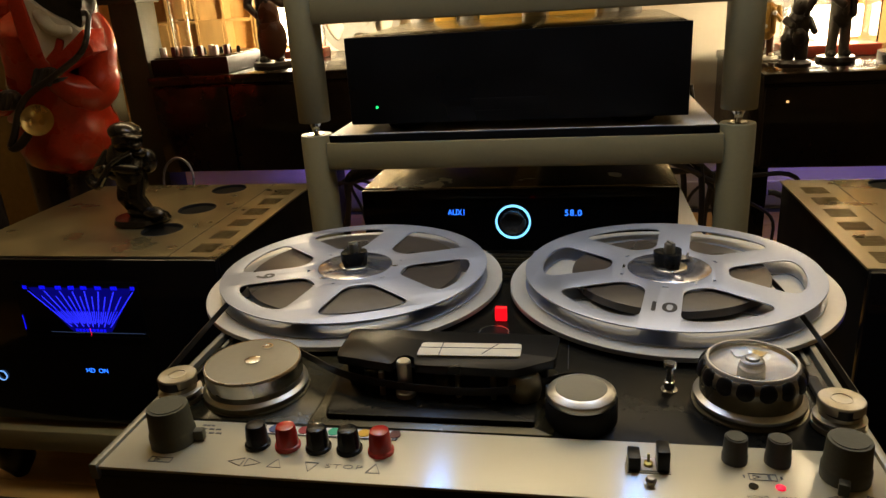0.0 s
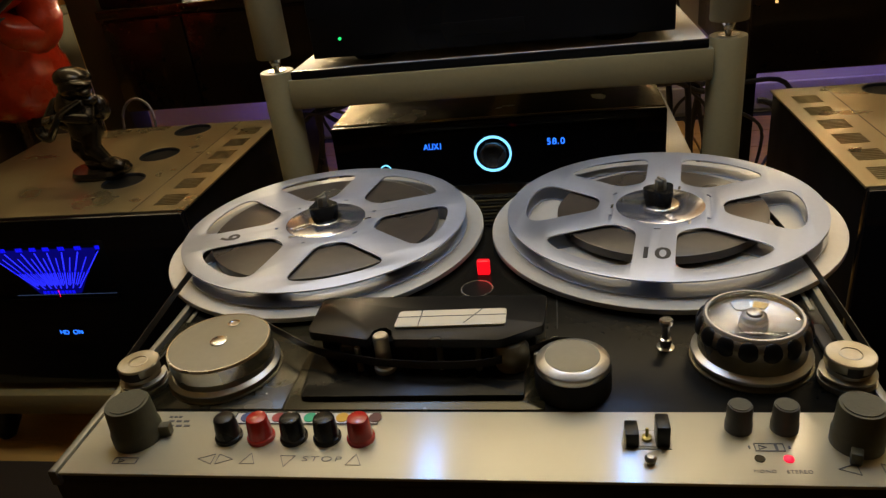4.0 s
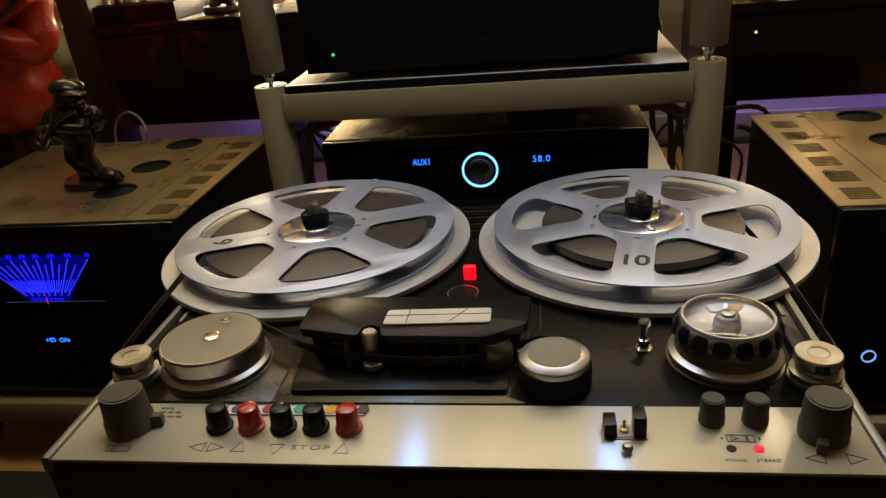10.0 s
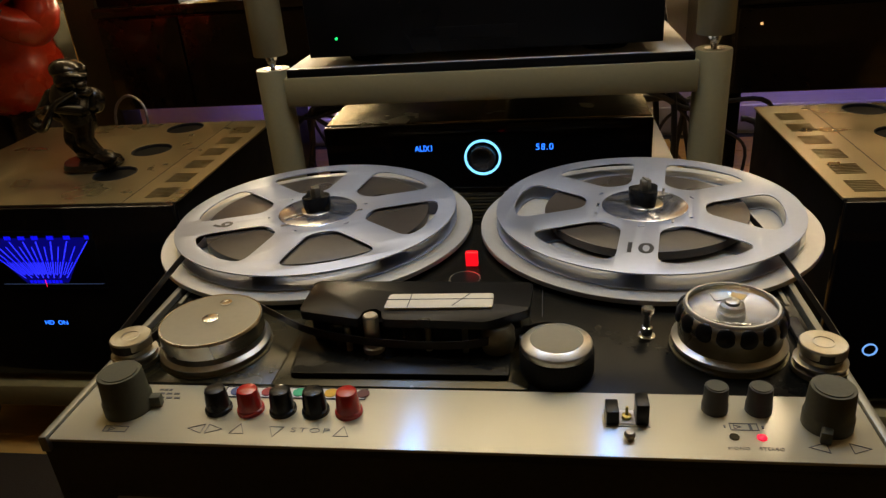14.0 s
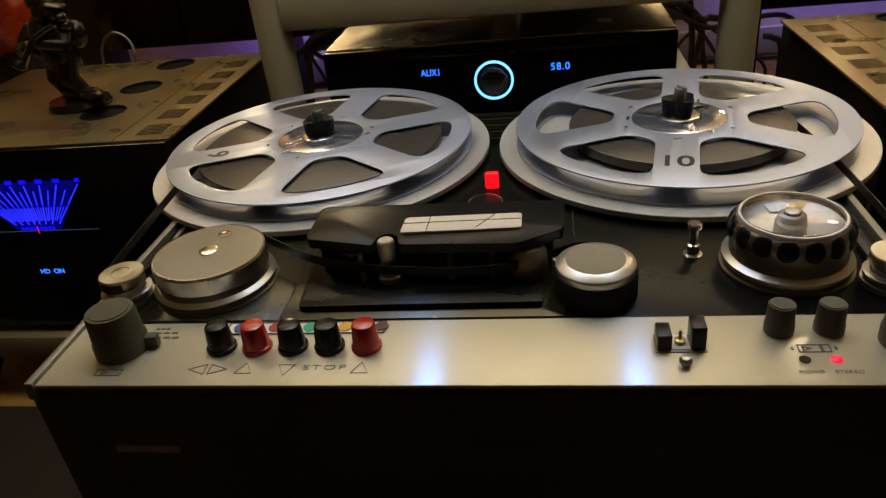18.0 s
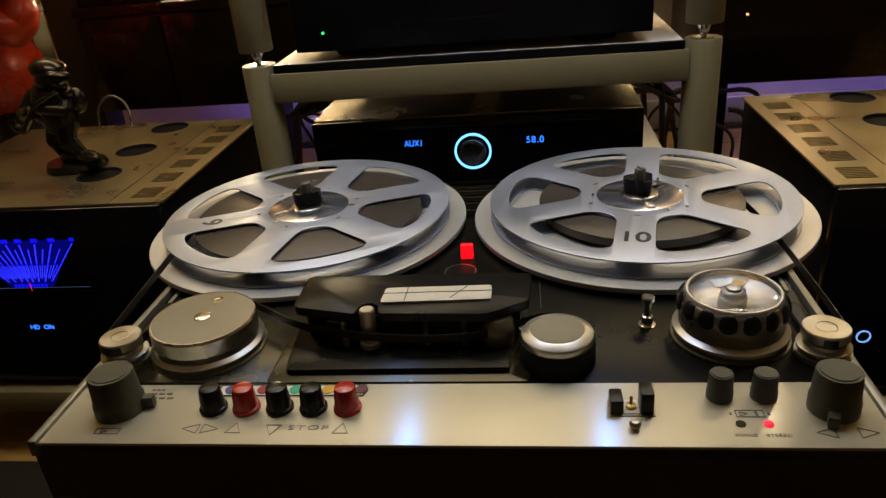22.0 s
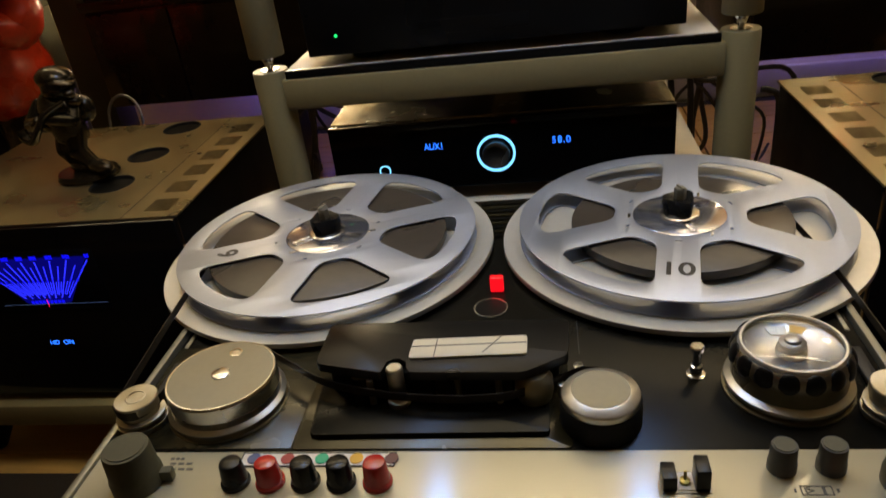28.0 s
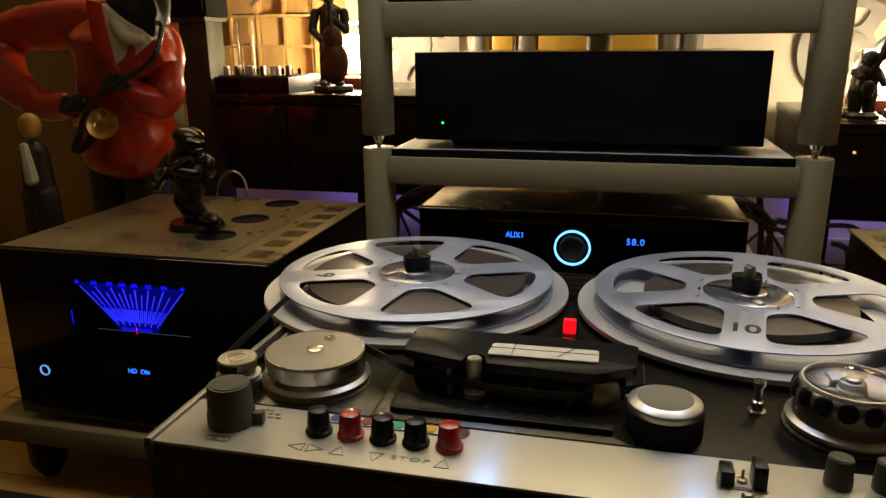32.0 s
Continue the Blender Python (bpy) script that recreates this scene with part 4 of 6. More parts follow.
# ---- rack with components ----
rack = thing("hifi_rack", (-0.0125, 0.8, FLOOR), "warm grey metal hi-fi rack of stacked frames with pale shelves", "rack")
RX0, RX1, RW = -0.317, 0.2895, 0.0445
POSTS = ((RX0 + RW / 2, 0.612), (RX1 - RW / 2, 0.612), (-0.0125, 1.06))
for x, yy in POSTS:
    part("post", spin([(0.0200, FLOOR + 0.02), (RW / 2, FLOOR + 0.024), (RW / 2, 0.8500), (0.0215, 0.8520), (0.0, 0.8520)], x, yy, 40), RACK_PAINT, rack)
    part("post", spin([(0.0, 0.8700), (0.0215, 0.8700), (RW / 2, 0.8712), (RW / 2, 1.0480), (0.0215, 1.0500), (0.0, 1.0500)], x, yy, 40), RACK_PAINT, rack)
    part("spike", spin([(0.0030, 0.8518), (0.0042, 0.8560), (0.0090, 0.8690), (0.0090, 0.8702)], x, yy, 20), CHROME, rack, "steel spike")
    part("spike", spin([(0.0020, FLOOR), (0.0090, FLOOR + 0.018), (0.0090, FLOOR + 0.021)], x, yy, 20), CHROME, rack, "steel spike")
    part("post_cap", spin([(0.0125, 0.8518), (0.0125, 0.8527), (0.0, 0.8529)], x, yy, 24), STEEL, rack)
for z0, z1, dy in ((0.8035, 0.8425, 0.0195), (0.9995, 1.0430, 0.0205), (0.600, 0.640, 0.019)):
    part("beam", box(B(), RX0 + RW - 0.004, RX1 - RW + 0.004, 0.612 - dy, 0.612 + dy, z0, z1, 0.003), RACK_PAINT, rack)
    part("middle_beam", box(B(), -0.030, 0.005, 0.612 + dy, 1.042, z0, z1 - 0.002, 0.003), RACK_PAINT, rack)
for z, mm, th in ((0.8430, SHELF_WHITE, 0.010), (0.6430, SHELF_WHITE, 0.012), (1.0435, BLACK_SATIN, 0.0068)):
    s = part("shelf", box(B(), RX0 + RW + 0.003, RX1 - RW - 0.003 + (0.016 if z < 0.7 else 0), 0.600, 1.080, z, z + th - 0.0022, 0.001), BLACK_SATIN, rack, "black shelf board")
    if mm is SHELF_WHITE:
        part("top_sheet", box(B(), RX0 + RW + 0.0035, RX1 - RW - 0.0035 + (0.016 if z < 0.7 else 0), 0.601, 1.0795, z + th - 0.0022, z + th, 0.0006), mm, s, "pale glossy top sheet")
    part("shelf_edge", box(B(), RX0 + RW + 0.002, RX1 - RW - 0.002, 0.594, 0.6005, z - 0.0005, z + th - (0.0002 if mm is SHELF_WHITE else 0.0022), 0.001), BLACK_SATIN, s, "black front edge")

# preamplifier
pre = thing("preamplifier", (-0.02, 0.8, 0.655), "black glass-fronted preamplifier with glowing ring knob on the rack", "preamplifier")
part("case", box(B(), -0.239, 0.201, 0.6345, 0.99, 0.676, 0.7633, 0.002), BLACK_SATIN, pre)
part("lid", box(B(), -0.240, 0.202, 0.6345, 0.992, 0.7635, 0.7660, 0.0008), LID_ALU, pre, "warm grey lid")
part("front_glass", box(B(), -0.240, 0.202, 0.6195, 0.6343, 0.674, 0.7652, 0.001), BLACK_GLOSS, pre, "black glass front")
for x in (-0.19, 0.15):
    for y in (0.68, 0.93):
        part("foot", spin([(0.018, 0.655), (0.020, 0.6575), (0.020, 0.6765)], x, y, 24), RUBBER, pre)
part("volume_knob", lathe(B(), [(0.0180, -0.6190), (0.0180, -0.6165), (0.0175, -0.6100), (0.0160, -0.6095), (0.0110, -0.6125), (0.0, -0.6145)], (-0.022, 0, 0.7185), 48, "y"), KNOB_METAL, pre, "black volume knob")
part("light_ring", lathe(B(), [(0.0222, -0.6196), (0.0222, -0.6170), (0.0250, -0.6170), (0.0250, -0.6196)], (-0.022, 0, 0.7185), 64, "y", hollow=True), BLUE_RING, pre, "glowing ice-blue ring")
part("display", letters("AUX1", 0.0122, pose(-0.102, 0.6192, 0.7325, 90, 0, 0) @ Matrix.Diagonal((0.82, 1, 1, 1)), 0.0003), BLUE_LED, pre, "blue display AUX1")
part("display", letters("58.0", 0.0125, pose(0.0615, 0.6192, 0.7305, 90, 0, 0), 0.0003, space=1.14), BLUE_LED, pre, "blue display 58.0")
part("power_button", lathe(B(), [(0.0062, -0.6196), (0.0062, -0.6185), (0.0078, -0.6185), (0.0078, -0.6196)], (-0.171, 0, 0.7030), 40, "y", hollow=True), BLUE_RING, pre, "lit power button ring")

# middle component
mid = thing("power_supply", (-0.02, 0.8, 0.853), "plain black hi-fi component with green light on the middle shelf", "hi-fi component")
part("case", box(B(), -0.236, 0.204, 0.604, 0.98, 0.866, 0.9775, 0.002), BLACK_CASE, mid)
part("lid", box(B(), -0.236, 0.204, 0.606, 0.98, 0.9770, 0.9788, 0.0006), LID_ALU, mid, "warm grey lid")
part("front", box(B(), -0.237, 0.205, 0.5985, 0.6045, 0.8655, 0.9800, 0.0015), BLACK_SATIN, mid)
part("drawer", box(B(), -0.10, 0.03, 0.5980, 0.5990, 0.880, 0.896, 0.0005), BLACK_SATIN, mid, "dark disc slot")
part("power_led", lathe(B(), [(0.0018, -0.5990), (0.0018, -0.5972), (0, -0.5970)], (-0.199, 0, 0.8885), 16, "y"), GREEN_LED, mid, "green light")
for x in (-0.17, 0.14):
    for y in (0.66, 0.92):
        part("foot", spin([(0.028, 0.853), (0.030, 0.856), (0.030, 0.8665)], x, y, 28), RUBBER, mid)

# top component
top = thing("disc_player", (-0.02, 0.8, 1.0481), "large black hi-fi component with red light on top of the rack", "hi-fi component")
part("case", box(B(), -0.246, 0.213, 0.604, 0.98, 1.071, 1.211, 0.002), BLACK_CASE, top)
part("front", box(B(), -0.247, 0.214, 0.5985, 0.6045, 1.092, 1.212, 0.0015), BLACK_GLOSS, top)
part("lower_front", box(B(), -0.247, 0.214, 0.5975, 0.6045, 1.070, 1.0905, 0.0015), BLACK_SATIN, top)
part("power_led", box(B(), -0.2055, -0.2025, 0.5975, 0.5990, 1.1385, 1.1440), RED_LED, top, "red light")
for x in (-0.19, 0.155):
    for y in (0.64, 0.90):
        part("foot", spin([(0.023, 1.0482), (0.025, 1.0505), (0.025, 1.0715)], x, y, 28), RUBBER, top)
for x in (-0.172, 0.146):
    whole("cone_support", spin([(0.0085, 1.0482), (0.0085, 1.0530), (0.0050, 1.0545), (0.0050, 1.0705)], x, 0.66, 24), CHROME, "bright metal cone foot under the component", "isolation foot", "cone feet", at=(x, 0.66, 1.0481))


# ---- amplifiers ----
def amplifier(cx, side, dy):
    """side: where the slotted edge is, +1 towards +x."""
    x0, x1, y0, y1, z0, z1 = cx - 0.2290, cx + 0.2290, 0.525 + dy, 0.930 + dy, 0.418, 0.697
    a = thing("power_amplifier", (cx, 0.74 + dy, z0), "big black power amplifier with blue meter and bronze-grey slotted lid", "amplifier", "power amplifiers")
    part("body", box(B(), x0 + 0.004, x1 - 0.004, y0 + 0.010, y1, z0, z1 - 0.004, 0.003), AMP_SIDE, a)
    holes = []
    cols = (cx + side * 0.072,)
    for hx in cols:
        for hy in (0.652 + dy, 0.768 + dy, 0.895 + dy):
            holes.append(circle(0.031, 40, (hx, hy)))
    ex = cx + side * 0.192
    slots = []
    for k in range(6):
        yb = y0 + 0.024 + k * 0.060
        for j in range(7):
            ya, yz = yb + j * 0.0056, yb + j * 0.0056 + 0.0038
            slots.append([(ex - 0.018, ya), (ex + 0.018, ya), (ex + 0.018, yz), (ex - 0.018, yz)])
    part("lid", flat_cut([[(x0, y0 + 0.006), (x1, y0 + 0.006), (x1, y1), (x0, y1)], *holes, *slots], z1 - 0.003, 0.003), AMP_TOP, a, "bronze-grey lid with round and slotted vents", False)
    part("lid_seam", box(B(), cx + side * 0.150, cx + side * 0.1512, y0 + 0.006, y1, z1 - 0.0001, z1 + 0.0003), INK, a)
    for hx in cols:
        for hy in (0.652 + dy, 0.768 + dy, 0.895 + dy):
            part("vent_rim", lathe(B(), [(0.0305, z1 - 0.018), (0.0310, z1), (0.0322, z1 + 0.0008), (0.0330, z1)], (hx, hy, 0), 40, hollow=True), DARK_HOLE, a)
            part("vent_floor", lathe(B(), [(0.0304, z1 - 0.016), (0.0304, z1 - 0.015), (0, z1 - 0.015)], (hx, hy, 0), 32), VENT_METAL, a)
    part("front_panel", box(B(), x0, x1, y0 - 0.006, y0 + 0.009, z0, z1 - 0.001, 0.003), BLACK_GLOSS, a, "black glass front")
    me = part("meter", box(B(), cx - 0.105, cx + 0.102, y0 - 0.0072, y0 - 0.005, 0.571, 0.662, 0.001), SCREEN, a, "dark meter window")
    part("meter_edge", box(B(), cx - 0.104, cx + 0.101, y0 - 0.0082, y0 - 0.0070, 0.5705, 0.5725), SCREEN, me)
    yf, mx = y0 - 0.0078, cx + 0.009
    tops = (-0.090, -0.063, -0.037, -0.016, 0.004, 0.027, 0.052, 0.083)
    lows = (-0.031, -0.021, -0.011, -0.0025, 0.005, 0.014, 0.0235, 0.034)
    along = lambda row, s: row[int(s)] + (row[min(int(s) + 1, 7)] - row[int(s)]) * (s - int(s))

    def stroke(bm, s, f0, f1, w):
        xs = [mx + along(tops, s) * (1 - f) + along(lows, s) * f for f in (f0, f1)]
        zs = [0.6465 - 0.058 * f for f in (f0, f1)]
        vs = [bm.verts.new((x + d * w, yy, z)) for yy in (yf, yf + 0.0004) for x, z, d in ((xs[0], zs[0], -1), (xs[0], zs[0], 1), (xs[1], zs[1], 1), (xs[1], zs[1], -1))]
        for q in ((0, 1, 2, 3), (7, 6, 5, 4), (0, 4, 5, 1), (1, 5, 6, 2), (2, 6, 7, 3), (3, 7, 4, 0)):
            bm.faces.new([vs[i] for i in q])

    vs = [(mx + tops[0], 0.652), (mx + lows[0], 0.580), (mx + lows[7], 0.580), (mx + tops[7], 0.652)]
    bm = prism(B(), vs, 0.0, 0.0003)
    bm.transform(Matrix.Translation((0, yf + 0.0008, 0)) @ Matrix(((1, 0, 0, 0), (0, 0, -1, 0), (0, 1, 0, 0), (0, 0, 0, 1))))
    part("meter_field", bm, VU_GLOW, me, "faintly backlit blue meter field")
    bm = B()
    for k in range(8):
        stroke(bm, k, 0.0, 1.0, 0.0010)
    for k in range(7):
        stroke(bm, k + 0.5, 0.14, 0.50, 0.0008)
        stroke(bm, k + 0.5, 0.56, 0.92, 0.0008)
        stroke(bm, k + 0.28, 0.56, 0.90, 0.0006)
        stroke(bm, k + 0.75, 0.56, 0.88, 0.0006)
    part("meter_scale", bm, BLUE_VU, me, "glowing blue meter scale")
    bm = B()
    for k in range(8):
        for j in range(3 if 0 < k < 7 else 2):
            x = mx + tops[k] * 1.03 + (j - 1) * 0.0036
            box(bm, x - 0.0017, x + 0.0014, yf, yf + 0.0004, 0.6490, 0.6550)
    for k in range(15):
        x = mx + 0.48 * along(tops, k / 2) + 0.52 * along(lows, k / 2)
        box(bm, x - 0.0014, x + 0.0014, yf - 0.0001, yf + 0.0003, 0.6145, 0.6175)
    for k in range(9):
        box(bm, mx - 0.026 + k * 0.0058, mx - 0.0215 + k * 0.0058, yf, yf + 0.0004, 0.5800, 0.5850)
    tagged(part("meter_figures", bm, BLUE_DIM, me), "blue meter figures", kind="stuff")
    part("side_glint", box(B(), cx - 0.1035, cx - 0.1015, yf, yf + 0.0004, 0.582, 0.606), BLUE_DIM, me)
    part("meter_glint", box(B(), cx - 0.060, cx + 0.098, yf, yf + 0.0004, 0.5785, 0.5792), DIM_LINE, me)
    bm = B()
    for z in (0.5745, 0.5805):
        box(bm, mx - 0.0015, mx - 0.0008, yf - 0.0003, yf + 0.0001, z, z + 0.006)
    part("needle", bm, RED_LED, me, "red needle")
    part("display", letters("HD  ON", 0.0105, pose(cx + 0.001, y0 - 0.0064, 0.5125, 90, 0, 0), 0.0003), BLUE_LED, a, "small blue display")
    part("power_button", lathe(B(), [(0.0072, 0.0055 - y0), (0.0072, 0.0075 - y0), (0.0088, 0.0075 - y0), (0.0088, 0.0055 - y0)], (cx - 0.171, 0, 0.498), 40, "y", hollow=True), BLUE_RING_DIM, a, "lit power button ring")
    for fx in (x0 + 0.05, x1 - 0.05):
        for fy in (y0 + 0.05, y1 - 0.05):
            part("foot", spin([(0.022, z0 - 0.012), (0.024, z0 - 0.008), (0.024, z0 + 0.002)], fx, fy, 24), RUBBER, a)
    st = thing("amplifier_stand", (cx, 0.74 + dy, FLOOR), "low stand with pale board under the amplifier", "stand", "amplifier stands")
    part("board", box(B(), x0 - 0.06, x1 + 0.06, y0 - 0.02, y1 + 0.04, z0 - 0.050, z0 - 0.0125, 0.002), STAND, st, "pale board")
    for fx in (x0, x1):
        for fy in (y0 + 0.03, y1 - 0.03):
            part("foot", spin([(0.012, FLOOR), (0.030, FLOOR + 0.03), (0.030, z0 - 0.049)], fx, fy, 28), BLACK_SATIN, st)
    return a


amplifier(-0.661, 1, 0.0)
amplifier(0.630, -1, -0.028)


# ---- back of the room ----
def lowboard(x0, x1, y0, y1, z0, z1, legs, label):
    b = thing("lowboard", ((x0 + x1) / 2, (y0 + y1) / 2, FLOOR), label, "sideboard", "black lowboards")
    part("top", box(B(), x0, x1, y0, y1, z1 - 0.02, z1, 0.002), LACQUER, b, "polished black top")
    part("body", box(B(), x0 + 0.004, x1 - 0.004, y0 + 0.012, y1, z0, z1 - 0.022, 0.002), LACQUER, b)
    n = 3
    for k in range(n):
        w = (x1 - x0 - 0.008) / n
        part("front", box(B(), x0 + 0.004 + k * w + 0.002, x0 + 0.004 + (k + 1) * w - 0.002, y0 + 0.002, y0 + 0.014, z0 + 0.004, z1 - 0.026, 0.0015), LACQUER, b)
    for x in legs:
        part("leg", box(B(), x - 0.016, x + 0.016, y0 + 0.06, y1 - 0.30, STEP, z0 + 0.001), BLACK_SATIN, b)
    part("light_strip", box(B(), x0 + 0.1, x1 - 0.1, y1 - 0.015, y1 - 0.003, z0 - 0.008, z0), STRIP_GLOW, b, "violet light strip")
    # glowing strip added to go with the warm fill on the step
    part("light_strip", box(B(), x0 + 0.1, x1 - 0.1, 1.414, 1.426, z0 - 0.006, z0), DIFF_WARM, b, "added warm glow strip for the step")
    return b


lowboard(-0.908, -0.335, 1.20, 1.74, 0.655, 0.880, (-0.555, -0.37), "polished black lowboard on which figures and a mixer stand")
lowboard(0.432, 1.60, 1.20, 1.74, 0.640, 0.834, (0.455, 1.50), "polished black lowboard on which figures and a lamp stand")
whole("standby_light", box(B(), 0.478, 0.482, 1.196, 1.2025, 0.777, 0.781), AMBER_LED, "tiny amber light on the lowboard front", "indicator", at=(0.48, 1.2, 0.777))

whole("wall_light_strip", box(B(), -1.42, -0.92, 1.786, WY - 0.001, 0.640, 0.652, 0.002), STRIP_GLOW, "thin violet light strip along the wall", "light strip", at=(-1.17, 1.79, 0.64))
tv = thing("television", (0.0, 1.78, 1.2), "large dark flat television on the cream wall", "television")
part("screen", box(B(), -0.650, 0.628, 1.745, 1.755, 1.206, 1.92, 0.003), SCREEN, tv, "dark glass screen")
part("back", box(B(), -0.62, 0.60, 1.755, 1.80, 1.24, 1.88, 0.004), BLACK_CASE, tv)
part("lower_edge", box(B(), -0.650, 0.628, 1.744, 1.757, 1.198, 1.2055, 0.001), STEEL, tv, "bright lower edge")

# blue rectangle reflected in the screen, laid on as coloured plates
st = part("sticker", box(B(), -0.555, -0.500, 1.7440, 1.7455, 1.405, 1.60), DOT_BLUE, tv, "dark blue reflection with pale edge")
for b in ((-0.558, -0.555, 1.402, 1.60), (-0.500, -0.497, 1.402, 1.60), (-0.555, -0.500, 1.402, 1.405)):
    part("sticker_edge", box(B(), b[0], b[1], 1.7438, 1.7455, b[2], b[3]), WHITE_STRIP, st)

# brown cloth at the end of the wall
whole("wall_cloth", box(B(), -2.19, -1.452, 1.77, WY - 0.002, FLOOR + 0.001, 2.3, 0.003), CLOTH, "olive brown cloth panel on the wall", "wall panel", kind="structure")
# wooden wall panels
def diffuser(x0, x1, z0, z1, cols, label):
    d = thing("wood_diffuser", ((x0 + x1) / 2, WY, z0), label, "acoustic panel")
    part("back_board", box(B(), x0, x1, WY - 0.02, WY - 0.002, z0, z1), WOOD_PANEL, d)
    cw = (x1 - x0) / cols
    rows = int((z1 - z0) / cw)
    for k in range(cols + 1):
        x = x0 + k * cw
        part("slat", box(B(), x - 0.004, x + 0.004, WY - 0.090, WY - 0.02, z0, z1), WOOD_PANEL, d)
    for j in range(rows + 1):
        z = z0 + j * cw
        part("crosspiece", box(B(), x0, x1, WY - 0.0895, WY - 0.0205, z - 0.004, z + 0.004), WOOD_PANEL, d)
    for k in range(cols):
        for j in range(rows):
            depth = random.choice((0.025, 0.04, 0.055, 0.07))
            x, z = x0 + k * cw, z0 + j * cw
            bm = B()
            box(bm, x + 0.004, x + cw - 0.004, WY - depth - 0.02, WY - 0.0205, z + 0.004, z + cw - 0.004)
            bmesh.ops.rotate(bm, verts=bm.verts, cent=(x + cw / 2, WY - 0.05, z + cw / 2), matrix=Euler((radians(random.uniform(-9, 9)), 0, radians(random.uniform(-9, 9)))).to_matrix())
            part("block", bm, WOOD_PANEL, d)
    return d


diffuser(-1.385, -0.858, 0.632, 1.775, 6, "honey wood diffuser of square cells on the wall")
whole("wood_panel", box(B(), -0.850, -0.786, 1.70, WY - 0.002, 0.70, 2.1, 0.003), WOOD_PANEL, "honey wood upright board on the wall", "wall panel", kind="structure")
whole("wood_panel", box(B(), 0.774, 1.50, 1.73, WY - 0.002, 0.70, 2.1, 0.003), WOOD_PANEL, "honey wood board on the wall", "wall panel", kind="structure")
whole("wood_panel", box(B(), -1.450, -1.392, 1.69, WY - 0.002, 0.5, 2.1, 0.003), WOOD_PANEL, "honey wood upright board on the wall", "wall panel", kind="structure")


# blocks coloured as if brightly lit, since little lamplight reaches their fronts
for x0, x1 in ((-0.312, -0.258), (-0.190, -0.063), (-0.007, 0.112)):
    whole("wood_block", box(B(), x0, x1, 1.655, 1.690, 0.9302, 1.135, 0.003), WOOD_LIT, "honey wood block in a lit tone on the shelf below the television", "wood block", "wood blocks", at=((x0 + x1) / 2, 1.672, 0.93))
for x in (-0.352, -0.224, 0.150, 0.20):
    jar = thing("glass_jar", (x, 1.686, 0.93), "pale grey glass jar standing behind the rack", "jar", "glass jars")
    part("glass", lathe(B(), [(0.028, 0.9303), (0.032, 0.935), (0.032, 1.06), (0.020, 1.075), (0.020, 1.09)], (x, 1.686, 0), 28), REEL_GREY, jar)
    part("lid", lathe(B(), [(0.022, 1.088), (0.022, 1.102), (0, 1.103)], (x, 1.686, 0), 24), CHROME, jar)
# added black block, hidden behind the rack, to darken the preamplifier lid's reflection
con = thing("dark_reflection_block", (0.115, 1.53, STEP), "added unseen black block that darkens the preamplifier lid's reflection", "cabinet")
part("body", box(B(), -0.045, 0.275, 1.36, 1.72, STEP + 0.03, 0.892, 0.003), BLACK_SATIN, con)
part("top", box(B(), -0.050, 0.280, 1.355, 1.7195, 0.893, 0.910, 0.002), BLACK_SATIN, con)
for x in (-0.03, 0.26):
    part("plinth", box(B(), x - 0.012, x + 0.012, 1.40, 1.70, STEP, STEP + 0.031), BLACK_SATIN, con)
jb = thing("wall_shelf", (0, 1.70, 0.91), "narrow honey wood shelf below the television", "shelf")
part("board", box(B(), -0.43, 0.29, 1.645, WY - 0.001, 0.912, 0.930, 0.002), WOOD_PANEL, jb)


def display_reel(x, z):
    bm = flat_cut([circle(0.128, 120), *[window(math.pi / 6 + k * math.pi / 3, 0.061, 0.107, 0.034) for k in range(6)], circle(0.006, 24)], 0, 0.004, 0.0005)
    bm.transform(pose(x, 1.782, z, 90, 0, 0))
    r = thing("display_reel", (x, 1.782, z), "grey metal reel standing against the wall as decoration", "reel", "decorative reels")
    part("flange", bm, REEL_GREY, r)
    part("hub", lathe(B(), [(0.045, -1.788), (0.045, -1.772), (0.012, -1.768), (0, -1.768)], (x, 0, z), 40, "y"), REEL_GREY, r)


display_reel(0.604, 0.962)
display_reel(-0.560, 0.985)

# loudspeaker on a stand, turned in towards the listener
def turned(bm, c, deg):
    bmesh.ops.rotate(bm, verts=bm.verts, cent=(c[0], c[1], 0), matrix=Euler((0, 0, radians(deg))).to_matrix())
    return bm


SC = (-0.962, 1.22)
sp = thing("loudspeaker", (SC[0], SC[1], 1.052), "black box loudspeaker on a dark stand", "loudspeaker")
part("box", turned(box(B(), SC[0] - 0.088, SC[0] + 0.054, 1.220, 1.34, 1.054, 1.336, 0.006), SC, 5), SPEAKER_BLACK, sp)
part("grille", turned(box(B(), SC[0] - 0.082, SC[0] + 0.048, 1.212, 1.2198, 1.062, 1.329, 0.004), SC, 5), SPEAKER_BLACK, sp)
ss = thing("speaker_stand", (-0.93, 1.3, FLOOR), "dark square speaker stand", "stand")
part("column", turned(box(B(), -0.990, -0.920, 1.235, 1.325, FLOOR + 0.012, 1.046, 0.003), SC, 5), BLACK_CASE, ss)
part("top_plate", turned(box(B(), -1.04, -0.915, 1.222, 1.34, 1.044, 1.054, 0.001), SC, 5), BLACK_CASE, ss)
part("base_plate", turned(box(B(), -1.03, -0.89, 1.205, 1.37, FLOOR, FLOOR + 0.013, 0.001), SC, 5), BLACK_CASE, ss)
